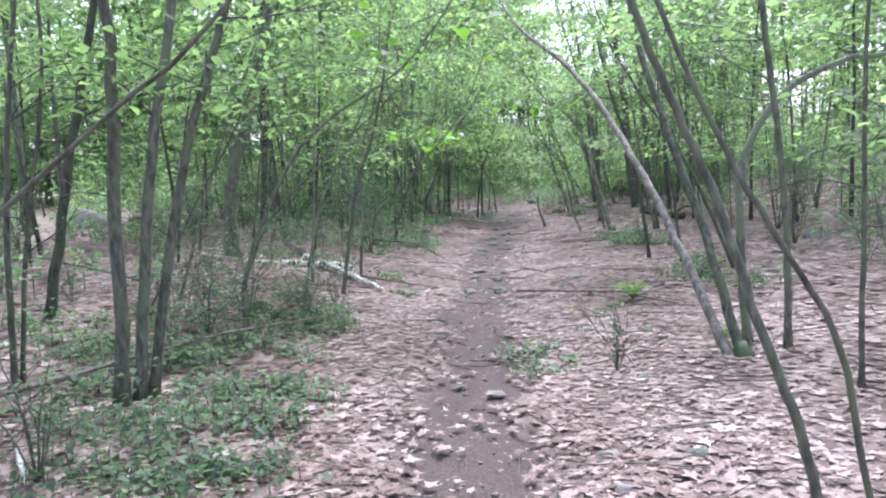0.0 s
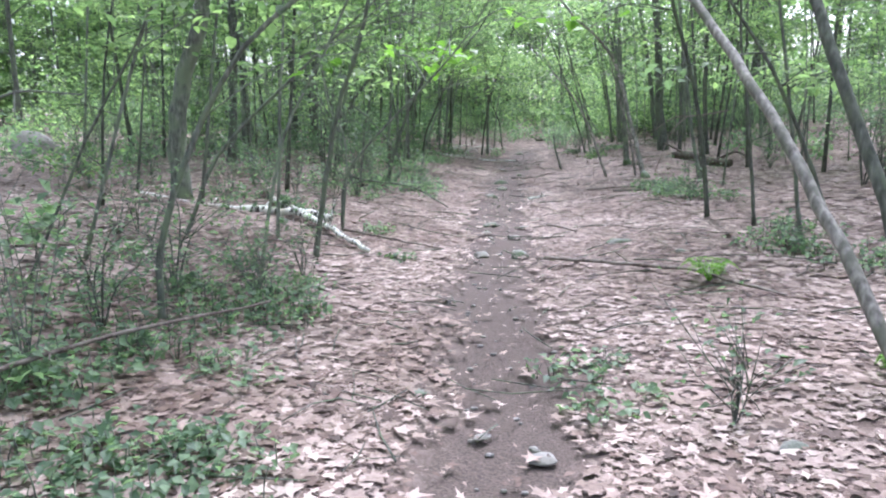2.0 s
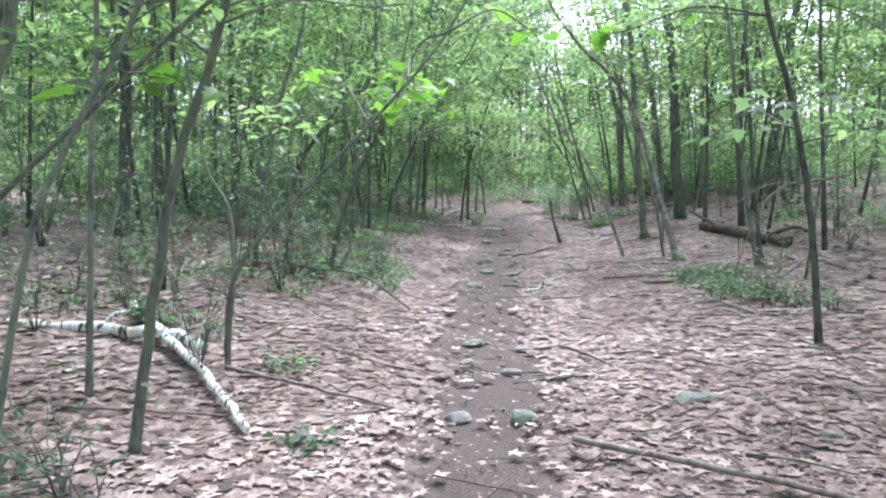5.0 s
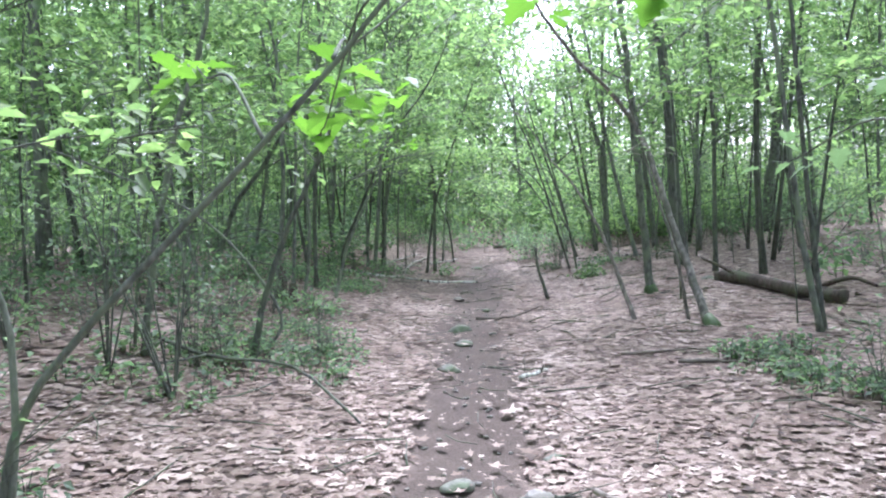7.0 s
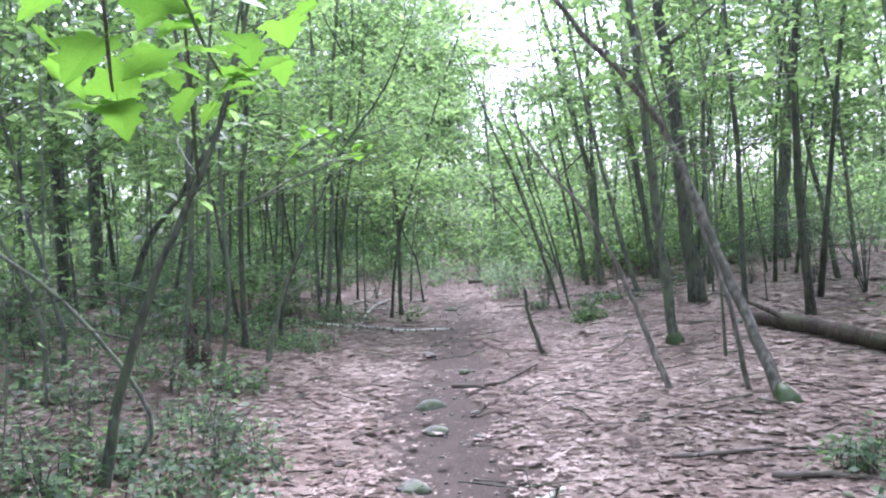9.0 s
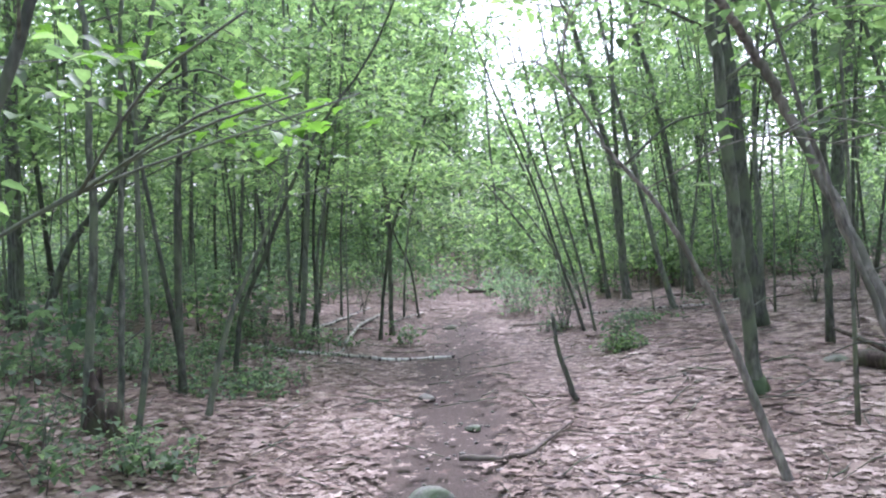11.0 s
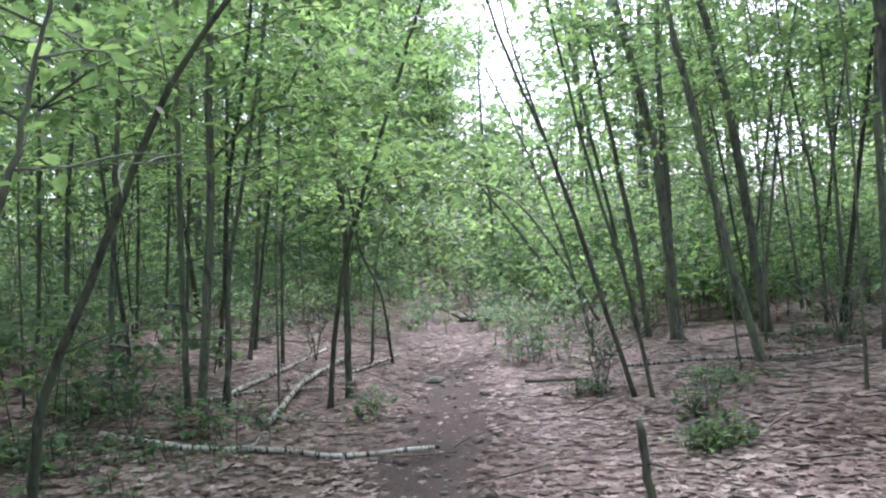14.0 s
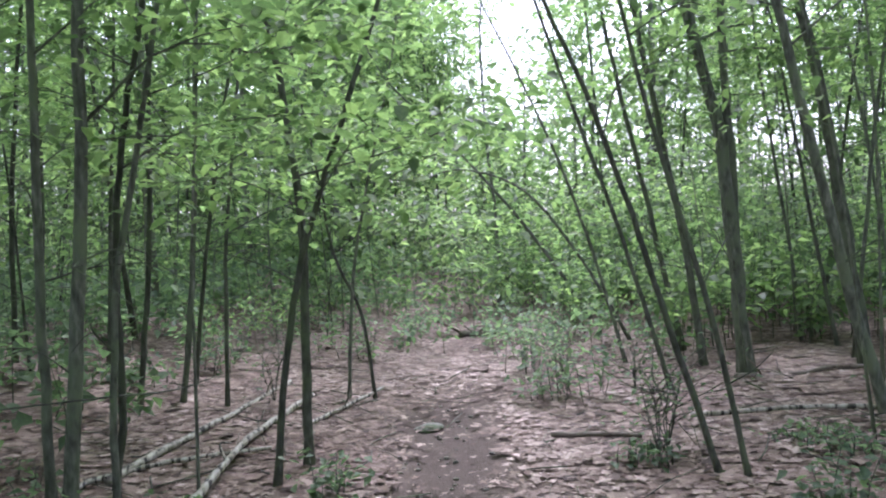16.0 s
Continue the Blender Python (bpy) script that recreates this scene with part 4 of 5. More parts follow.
tree('sapling', 'slim upright dark stem in the thicket', [([(0.64, 22.92, 0.05), (0.72, 22.91, 1.51), (0.91, 22.88, 2.98)], 0.024)], (0.64, 22.92), more=3.0, leaf=0.80, limbs=5, first=1.2, bark=BARK)
tree('sapling', 'slim upright dark stem in the thicket', [([(-0.72, 23.81, 0.30), (-0.56, 23.79, 2.23), (-0.56, 23.79, 3.89)], 0.026)], (-0.72, 23.81), more=3.0, leaf=0.80, limbs=5, first=1.2, bark=BARK)
tree('sapling', 'slim grey stem standing in the wood', [([(6.92, 19.01, 0.28), (6.64, 19.05, 1.75), (6.39, 19.08, 2.87)], 0.045)], (6.92, 19.01), more=3.0, leaf=0.80, limbs=5, first=1.5, bark=BARK)
tree('sapling', 'slim grey stem standing in the wood', [([(7.10, 18.89, 0.30), (6.96, 18.91, 2.09), (6.72, 18.94, 3.48)], 0.041)], (7.10, 18.89), more=3.0, leaf=0.80, limbs=5, first=1.5, bark=BARK)
tree('sapling', 'slim grey stem standing in the wood', [([(6.03, 20.81, 0.17), (6.03, 20.81, 2.77), (6.17, 20.79, 4.05)], 0.052)], (6.03, 20.81), more=3.0, leaf=0.80, limbs=5, first=1.5, bark=BARK)
tree('sapling', 'slim grey stem standing in the wood', [([(-3.64, 20.03, 0.41), (-3.54, 20.01, 2.28), (-3.52, 20.01, 3.98)], 0.050)], (-3.64, 20.03), more=3.0, leaf=0.80, limbs=5, first=1.5, bark=BARK)
tree('sapling', 'slim grey stem standing in the wood', [([(-1.73, 19.55, 0.33), (-1.44, 19.51, 1.58), (-1.17, 19.48, 3.52)], 0.035)], (-1.73, 19.55), more=3.0, leaf=0.80, limbs=5, first=1.5, bark=BARK)
tree('sapling', 'slim grey stem standing in the wood', [([(-0.58, 21.10, 0.20), (-0.48, 21.09, 1.56), (-0.28, 21.06, 3.44)], 0.033)], (-0.58, 21.10), more=3.0, leaf=0.80, limbs=5, first=1.5, bark=BARK)
tree('sapling', 'slim dark stem standing in the wood', [([(5.02, 17.98, 0.12), (5.01, 17.98, 1.91), (4.91, 17.99, 3.65)], 0.045)], (5.02, 17.98), more=4.0, leaf=0.80, limbs=5, first=1.5, bark=BARK)
tree('sapling', 'slim dark stem standing in the wood', [([(5.27, 17.10, 0.15), (5.17, 17.11, 1.87), (5.23, 17.10, 3.47)], 0.059)], (5.27, 17.10), more=4.0, leaf=0.80, limbs=5, first=1.5, bark=BARK)
tree('sapling', 'slim dark stem standing in the wood', [([(-0.60, 17.80, 0.11), (-0.56, 17.80, 1.55), (-0.45, 17.79, 2.40), (-0.41, 17.79, 3.65)], 0.039)], (-0.60, 17.80), more=4.0, leaf=0.80, limbs=5, first=1.5, bark=BARK)
tree('forest_tree', 'stout dark forest tree in the undergrowth', [([(-3.37, 14.63, 0.40), (-3.21, 14.63, 2.15), (-3.18, 14.62, 3.05)], 0.089)], (-3.37, 14.63), more=6.0, leaf=1.00, limbs=8, first=2.5, bark=BARK)
tree('sapling', 'thin bare-stemmed sapling among low plants', [([(-2.74, 7.80, 0.26), (-2.13, 7.80, 1.88), (-2.01, 7.80, 2.10)], 0.021)], (-2.74, 7.80), more=3.0, leaf=0.60, limbs=5, first=1.4, bark=BARK)
tree('sapling', 'thin bare-stemmed sapling among low plants', [([(-1.53, 8.29, 0.08), (-1.28, 8.29, 1.08), (-0.84, 8.29, 1.89)], 0.020)], (-1.53, 8.29), more=3.0, leaf=0.60, limbs=5, first=1.4, bark=BARK)
tree('sapling', 'thin bare-stemmed sapling among low plants', [([(-2.81, 7.10, 0.26), (-2.29, 7.10, 1.17), (-1.87, 7.09, 1.83)], 0.014)], (-2.81, 7.10), more=3.0, leaf=0.60, limbs=5, first=1.4, bark=BARK)
tree('sapling', 'thin bare-stemmed sapling among low plants', [([(-1.61, 9.41, 0.10), (-1.51, 9.41, 1.28), (-1.42, 9.41, 2.18)], 0.024)], (-1.61, 9.41), more=3.0, leaf=0.60, limbs=5, first=1.4, bark=BARK)
tree('sapling', 'thin bare-stemmed sapling among low plants', [([(3.26, 9.01, 0.06), (3.08, 9.01, 1.18), (2.92, 9.01, 2.14)], 0.025)], (3.26, 9.01), more=3.0, leaf=0.60, limbs=5, first=1.4, bark=BARK)
tree('sapling', 'pale bare arching stem over the undergrowth', [([(-0.85, 13.97, 0.06), (-0.59, 13.96, 0.37), (-1.14, 13.98, 1.15), (-2.05, 14.01, 1.66), (-2.85, 14.05, 1.92), (-4.00, 14.09, 2.09)], 0.018)], (-0.85, 13.97), more=0.6, leaf=0.15, limbs=3, first=0.8, bark=BARK)
tree('sapling', 'thin dark pole leaning across the path overhead', [([(-2.75, 1.90, 0.18), (-1.95, 1.90, 0.74), (-1.09, 1.91, 1.44), (-0.77, 1.90, 1.68), (-0.47, 1.90, 1.92), (0.45, 1.95, 2.95)], 0.013)], (-2.75, 1.90), more=1.2, leaf=0.30, limbs=2, first=2.2, bark=BARK)
# dead wood
branch('fallen_birch', 'fallen white birch trunk lying among dead leaves', [(-3.40, 10.80, 0.38), (-2.65, 10.50, 0.27), (-1.95, 10.50, 0.21), (-1.50, 10.44, 0.18), (-1.20, 10.12, 0.16)], 0.044, 0.95, BIRCH)
branch('fallen_birch', 'broken white birch limb leaning on a fallen trunk', [(-1.99, 11.14, 0.25), (-1.56, 10.49, 0.17), (-1.11, 9.84, 0.08), (-0.72, 9.11, 0.01)], 0.036, 0.60, BIRCH)
branch('fallen_log', 'dark rotting log lying on dead leaves', [(4.62, 17.03, 0.16), (4.71, 16.31, 0.18), (4.69, 15.25, 0.18), (4.75, 14.58, 0.20)], 0.074, 0.85, ROTTEN)
branch('fallen_stick', 'long pale bent stick across the dead leaves', [(-0.35, 19.99, 0.15), (0.18, 19.84, 0.06), (0.75, 19.91, -0.03), (1.20, 19.88, -0.10), (1.87, 20.05, -0.15)], 0.022, 0.70, BIRCH)
branch('fallen_stick', 'long grey dead branch over green plants', [(-2.60, 3.98, 0.36), (-2.46, 4.27, 0.34), (-2.17, 4.99, 0.30), (-1.75, 5.96, 0.24), (-1.15, 6.89, 0.15)], 0.018, 0.55, STICK)
branch('fallen_birch', 'weathered pale birch trunk lying on dead leaves', [(0.67, 20.44, 0.02), (0.90, 22.02, 0.02), (1.30, 23.40, 0.00)], 0.026, 0.80, OLD_BIRCH)
branch('fallen_birch', 'long pale fallen stem beside the saplings', [(0.06, 20.91, 0.11), (0.23, 21.19, 0.09), (0.48, 21.48, 0.06), (1.05, 21.89, -0.02)], 0.020, 0.60, OLD_BIRCH)
branch('fallen_birch', 'mottled pale fallen trunk', [(0.23, 21.10, 0.09), (0.43, 21.75, 0.08), (0.74, 22.72, 0.06), (1.09, 23.93, 0.04)], 0.025, 0.70, OLD_BIRCH)
branch('fallen_stick', "pale fallen branch at the path's edge", [(1.26, 22.48, -0.04), (1.57, 23.16, -0.07), (1.97, 24.01, -0.10)], 0.019, 0.70, OLD_BIRCH)
branch('fallen_stick', 'long pale fallen pole on dead leaves', [(3.90, 21.60, 0.02), (4.55, 21.36, 0.07), (5.15, 20.98, 0.12), (5.85, 20.86, 0.18)], 0.018, 0.70, OLD_BIRCH)
branch('fallen_stick', 'thin pale fallen branch on leaves', [(4.77, 22.55, 0.05), (5.12, 22.30, 0.08), (5.49, 22.26, 0.12), (5.76, 21.97, 0.15)], 0.022, 0.70, STICK)
branch('fallen_stick', 'dark broken stick on dead leaves', [(3.00, 21.93, -0.12), (3.28, 21.74, -0.09), (3.49, 21.49, -0.06)], 0.019, 0.70, STICK)
branch('fallen_stick', 'thin brown dead branch on the leaves', [(-1.06, 10.10, 0.05), (-0.59, 9.99, -0.04), (-0.04, 9.77, -0.12)], 0.014, 0.50, STICK)
branch('fallen_stick', 'bent dark branch arching over the leaves', [(-1.77, 13.99, 0.32), (-1.07, 13.27, 0.21), (-0.41, 13.10, 0.12), (0.08, 12.23, -0.06)], 0.016, 0.55, DARK_BARK)
branch('fallen_stick', 'short brown stick on dead leaves', [(1.24, 11.16, -0.14), (1.35, 10.87, -0.12), (1.47, 10.46, -0.11)], 0.016, 0.60, STICK)
branch('fallen_stick', 'thin straight brown stick', [(-1.68, 9.18, 0.13), (-1.25, 9.28, 0.06), (-0.86, 9.34, -0.00)], 0.010, 0.70, STICK)
branch('fallen_stick', 'dark stick on pale leaves', [(2.54, 13.28, -0.03), (2.79, 13.15, -0.01), (2.97, 12.92, 0.01)], 0.017, 0.70, STICK)
branch('fallen_stick', 'forked dead branch on dead leaves', [(2.25, 13.81, -0.07), (2.53, 13.70, -0.04), (2.76, 13.63, -0.02)], 0.015, 0.60, STICK)
branch('fallen_stick', 'forked side of a thin bent branch', [(-1.05, 13.26, 0.21), (-1.35, 13.10, 0.20), (-1.80, 12.98, 0.22)], 0.011, 0.50, DARK_BARK)
branch('fallen_stick', 'thin brown stick beside the path', [(1.36, 16.44, -0.15), (1.76, 16.36, -0.14), (2.26, 16.91, -0.11)], 0.021, 0.50, STICK)
branch('fallen_stick', 'long thin branch over low plants', [(0.93, 9.17, -0.11), (1.38, 8.74, -0.07), (1.90, 8.16, -0.01), (2.08, 7.65, 0.01), (2.26, 7.15, 0.03)], 0.018, 0.50, STICK)
branch('fallen_stick', 'short pale broken stick in the path', [(1.32, 13.50, -0.15), (1.57, 13.63, -0.13)], 0.020, 0.80, BIRCH)
branch('fallen_stick', 'pale broken branch on dead leaves', [(-2.22, 3.77, 0.16), (-2.08, 3.55, 0.14), (-1.99, 3.41, 0.12)], 0.014, 0.90, BIRCH)
branch('fallen_log', 'short dark rotten log across the path', [(3.31, 27.45, -0.13), (3.54, 27.26, -0.13), (3.82, 27.22, -0.12)], 0.053, 0.80, ROTTEN)
branch('hanging_branch', 'pale dead limb caught in a bent sapling', [(3.14, 10.6, 1.17), (2.83, 10.6, 1.12), (2.55, 10.6, 1.1), (2.30, 10.6, 0.95)], 0.010, 0.4, STICK)
branch('hanging_branch', 'thin dead twig hanging from a dead limb', [(2.69, 10.6, 1.12), (2.52, 10.6, 0.94), (2.36, 10.6, 0.52)], 0.008, 0.5, STICK)
branch('broken_stub', 'broken grey stub standing in dead leaves', [(2.50, 17.56, -0.12), (2.38, 17.58, 0.24), (2.33, 17.58, 0.59)], 0.025, 0.55, BARK)
stump(-0.92, 16.71, 0.06, 0.34)
stump(-0.80, 16.66, 0.05, 0.2)
# stones
rock('grey-green mossy stone in dead leaves', 1.40, 5.18, 0.213, 0.50, 1)
rock('rounded grey stone in dead leaves', 1.29, 3.78, 0.197, 0.50, 1)
rock('flat pale stone in the path', 0.36, 5.36, 0.182, 0.30, 0)
rock('flat grey stone beside the path', 0.85, 3.97, 0.203, 0.35, 0)
rock('grey stone beside the path', 0.82, 3.53, 0.158, 0.40, 0)
rock('small greenish stone in the leaves', -0.21, 6.13, 0.145, 0.35, 1)
rock('small pale stone in the path', 0.10, 5.58, 0.100, 0.30, 0)
rock('pale stone in the path', 0.37, 9.75, 0.174, 0.45, 0)
rock('greenish flat stone in the path', 0.74, 9.72, 0.235, 0.50, 1)
rock('small pale stone in the path', 0.55, 9.74, 0.073, 0.40, 0)
rock('large mossy stone in dead leaves', 1.77, 9.62, 0.385, 0.35, 1)
rock('flat grey stone in the path', 0.59, 11.41, 0.227, 0.30, 1)
rock('flat grey stone in the path', 0.81, 10.64, 0.174, 0.35, 0)
rock('grey stone in the path', 0.50, 10.88, 0.146, 0.35, 0)
rock("mossy stone at the path's edge", 2.14, 8.94, 0.203, 0.40, 1)
rock('greenish flat stone in the path', 1.10, 15.89, 0.284, 0.35, 1)
rock('greenish flat stone in the path', 1.07, 15.20, 0.224, 0.35, 1)
rock('small pale stone in the path', 1.42, 15.54, 0.113, 0.40, 0)
rock('small grey stone in the path', 1.34, 14.95, 0.102, 0.40, 0)
rock('grey-green stone in the path', 0.81, 13.98, 0.220, 0.40, 1)
rock('greenish stone in the path', 1.59, 17.23, 0.175, 0.35, 1)
rock('dark stone in dead leaves', 4.62, 17.32, 0.275, 0.50, 1)
rock('small pale stone in the path', 1.55, 15.24, 0.091, 0.40, 0)
rock('flat grey stone in the path', 0.99, 11.29, 0.194, 0.30, 0)
rock('mossy stone beside the path', 1.20, 11.77, 0.189, 0.30, 1)
rock('greenish stone in the path', 2.22, 22.69, 0.269, 0.30, 1)
rock('flat grey stone in the path', 1.36, 18.32, 0.205, 0.30, 0)
rock('large pale grey boulder among the trees', -8.28, 18.02, 1.404, 0.75, 0)
rock('dark grey boulder among the trees', 5.08, 10.03, 0.525, 0.50, 1)
# low green plants
ground_plants('low green leafy plants among dead leaves', -1.70, 3.67, 0.33, 0.22)
ground_plants('low green leafy plants among dead leaves', -1.51, 4.32, 0.48, 0.29)
ground_plants('low green leafy plants among dead leaves', -1.08, 4.45, 0.43, 0.26)
ground_plants('low green leafy plants among dead leaves', -1.69, 6.45, 0.58, 0.29)
ground_plants('low green leafy plants among dead leaves', -1.92, 3.34, 0.40, 0.15)
ground_plants('low green leafy plants among dead leaves', -1.28, 3.48, 0.52, 0.16)
ground_plants('low green leafy plants among dead leaves', -2.73, 5.67, 0.51, 0.25)
ground_plants('low green leafy plants among dead leaves', -1.25, 7.33, 0.65, 0.33)
ground_plants('low green leafy plants among dead leaves', -1.55, 4.94, 0.44, 0.26)
ground_plants('low green leafy plants among dead leaves', -1.63, 6.13, 0.37, 0.27)
ground_plants('low green leafy plants among dead leaves', -1.07, 7.08, 0.49, 0.28)
ground_plants('low green leafy plants among dead leaves', 3.15, 8.96, 0.66, 0.27)
ground_plants('low green leafy plants among dead leaves', 3.26, 7.79, 0.65, 0.28)
ground_plants('thin green tufts of low plants at the path', 0.68, 6.35, 0.55, 0.15)
ground_plants('thin green tufts of low plants at the path', 0.80, 5.85, 0.40, 0.12)
ground_plants('low green leafy plants among dead leaves', -1.56, 7.47, 0.57, 0.28)
ground_plants('low green leafy plants among dead leaves', -1.90, 7.42, 0.39, 0.28)
ground_plants('low green leafy plants among dead leaves', -1.10, 7.18, 0.42, 0.32)
ground_plants('low green leafy plants among dead leaves', 2.83, 8.74, 0.47, 0.23)
ground_plants('low green leafy plants among dead leaves', 3.01, 8.50, 0.37, 0.26)
ground_plants('low green leafy plants among dead leaves', 3.16, 12.02, 0.64, 0.32)
ground_plants('low green leafy plants among dead leaves', 3.38, 9.42, 0.40, 0.27)
ground_plants('low green leafy plants among dead leaves', 3.05, 12.63, 0.60, 0.30)
ground_plants('low green leafy plants among dead leaves', 3.20, 11.79, 0.62, 0.35)
ground_plants('low green leafy plants among dead leaves', 3.47, 11.63, 0.52, 0.34)
ground_plants('low green leafy plants among dead leaves', -0.45, 9.11, 0.16, 0.07)
ground_plants('low green leafy plants among dead leaves', -0.59, 13.92, 0.82, 0.29)
ground_plants('low green leafy plants among dead leaves', -1.07, 13.27, 0.65, 0.27)
ground_plants('low green leafy plants among dead leaves', -0.74, 10.31, 0.25, 0.19)
ground_plants('low green leafy plants among dead leaves', -1.19, 13.64, 0.53, 0.32)
ground_plants('low green leafy plants among dead leaves', -0.46, 14.96, 0.64, 0.37)
ground_plants('low green leafy plants among dead leaves', -0.28, 13.50, 0.53, 0.28)
ground_plants('low green leafy plants among dead leaves', 3.25, 13.03, 0.60, 0.25)
ground_plants('low green leafy plants among dead leaves', 3.07, 12.48, 0.31, 0.22)
ground_plants('low green leafy plants among dead leaves', -0.28, 14.32, 0.59, 0.40)
ground_plants('low green leafy plants among dead leaves', -0.56, 13.90, 0.47, 0.32)
ground_plants('low green leafy plants among dead leaves', -1.16, 13.87, 0.40, 0.32)
ground_plants('low green leafy plants among dead leaves', 3.00, 13.18, 0.28, 0.25)
ground_plants('low green leafy plants among dead leaves', -2.44, 17.26, 0.95, 0.42)
ground_plants('low green leafy plants among dead leaves', -1.74, 18.26, 0.97, 0.36)
ground_plants('low green leafy plants among dead leaves', -0.13, 18.19, 0.57, 0.32)
ground_plants('low green leafy plants among dead leaves', -0.76, 18.56, 0.54, 0.27)
ground_plants('low green leafy plants among dead leaves', 3.53, 19.23, 0.39, 0.26)
ground_plants('low green leafy plants among dead leaves', -0.09, 18.68, 0.66, 0.28)
ground_plants('low green leafy plants among dead leaves', -0.61, 19.37, 0.72, 0.31)
ground_plants('low green leafy plants among dead leaves', -1.02, 19.21, 0.70, 0.30)
ground_plants('low green leafy plants among dead leaves', -1.19, 17.14, 0.41, 0.31)
ground_plants('low green leafy plants among dead leaves', 3.31, 21.01, 0.29, 0.39)
ground_plants('low green leafy plants among dead leaves', 4.39, 20.53, 0.50, 0.19)
ground_plants('low green leafy plants among dead leaves', 0.64, 20.60, 0.38, 0.15)
ground_plants('low green leafy plants among dead leaves', -0.20, 19.67, 0.43, 0.15)
ground_plants('low green leafy plants among dead leaves', -2.09, 4.16, 0.43, 0.19)
ground_plants('low green leafy plants among dead leaves', -1.48, 3.77, 0.45, 0.20)
ground_plants('low green leafy plants among dead leaves', -1.13, 3.85, 0.34, 0.17)
ground_plants('low green leafy plants among dead leaves', -1.06, 5.11, 0.42, 0.19)
ground_plants('low green leafy plants among dead leaves', -2.08, 7.18, 0.59, 0.27)
ground_plants('low green leafy plants among dead leaves', -2.55, 6.98, 0.62, 0.26)
ground_plants('low green leafy plants among dead leaves', -2.41, 4.79, 0.43, 0.21)
ground_plants('low green leafy plants among dead leaves', -1.54, 4.99, 0.42, 0.17)
ground_plants('low green leafy plants among dead leaves', -1.58, 4.52, 0.32, 0.15)
ground_plants('low green leafy plants among dead leaves', -1.16, 6.03, 0.36, 0.16)
ground_plants('low green leafy plants among dead leaves', -2.27, 6.44, 0.54, 0.21)
ground_plants('low green leafy plants among dead leaves', -2.26, 5.56, 0.41, 0.17)
ground_plants('low green leafy plants among dead leaves', -1.55, 6.97, 0.39, 0.20)
ground_plants('low green leafy plants among dead leaves', -1.14, 7.91, 0.35, 0.19)
ground_plants('low green leafy plants among dead leaves', -1.67, 8.34, 0.45, 0.21)
ground_plants('low green leafy plants among dead leaves', -2.33, 8.14, 0.50, 0.20)
ground_plants('low green leafy plants among dead leaves', -1.15, 14.08, 0.60, 0.30)
ground_plants('low green leafy plants among dead leaves', -1.12, 12.50, 0.47, 0.22)
ground_plants('low green leafy plants among dead leaves', -1.67, 12.78, 0.49, 0.23)
ground_plants('low green leafy plants among dead leaves', -0.25, 14.05, 0.48, 0.26)
ground_plants('low green leafy plants among dead leaves', -0.57, 16.29, 0.66, 0.30)
ground_plants('low green leafy plants among dead leaves', 3.24, 13.24, 0.60, 0.24)
ground_plants('low green leafy plants among dead leaves', -0.95, 14.38, 0.49, 0.26)
ground_plants('low green leafy plants among dead leaves', -0.62, 14.93, 0.48, 0.26)
ground_plants('low green leafy plants among dead leaves', -1.43, 15.27, 0.58, 0.27)
ground_plants('low green leafy plants among dead leaves', 0.23, 19.72, 0.55, 0.22)
ground_plants('low green leafy plants among dead leaves', -1.36, 18.25, 0.64, 0.26)
ground_plants('low green leafy plants among dead leaves', -1.38, 19.37, 0.77, 0.30)
ground_plants('low green leafy plants among dead leaves', -0.15, 18.38, 0.48, 0.18)
ground_plants('low green leafy plants among dead leaves', -0.50, 17.95, 0.50, 0.20)
ground_plants('low green leafy plants among dead leaves', 4.31, 20.85, 0.40, 0.17)
shrub('bright green leafy shrub in dead leaves', 3.50, 19.18, 0.28, 0.25)
fern('bright green fern in dead leaves', 2.01, 7.89, 0.42, 0.28)
twiggy_bush('tiny seedling of bare twigs with few leaves', 1.27, 5.49, 0.20, 0.40)
fern('small fern at the foot of a tree', 2.18, 5.80, 0.16, 0.16)
shrub('knee-high leafy green shrub on dead leaves', 3.46, 22.91, 0.69, 0.69)
shrub('knee-high leafy green shrub on dead leaves', 3.72, 25.55, 0.74, 0.74)
shrub('knee-high leafy green shrub on dead leaves', 3.40, 23.18, 0.45, 0.45)
shrub('knee-high leafy green shrub on dead leaves', 3.47, 24.37, 0.47, 0.64)
shrub('knee-high leafy green shrub on dead leaves', 3.95, 27.18, 1.06, 0.79)
shrub('knee-high leafy green shrub on dead leaves', 3.75, 19.85, 0.35, 0.35)
shrub('knee-high leafy green shrub on dead leaves', 3.70, 24.28, 0.73, 0.73)
shrub('knee-high leafy green shrub on dead leaves', -1.81, 22.44, 0.73, 0.55)
shrub('knee-high leafy green shrub on dead leaves', -1.72, 23.54, 0.92, 0.67)
shrub('knee-high leafy green shrub on dead leaves', -0.53, 20.14, 0.45, 0.34)
shrub('knee-high leafy green shrub on dead leaves', -0.58, 19.33, 0.38, 0.28)
shrub('knee-high leafy green shrub on dead leaves', -0.42, 20.59, 0.54, 0.39)
shrub('knee-high leafy green shrub on dead leaves', -1.39, 24.64, 1.01, 0.62)
shrub('knee-high leafy green shrub on dead leaves', 0.34, 20.04, 0.46, 0.32)
shrub('knee-high leafy green shrub on dead leaves', -0.45, 16.10, 0.41, 0.28)
shrub('knee-high leafy green shrub on dead leaves', -1.25, 18.14, 0.84, 0.48)
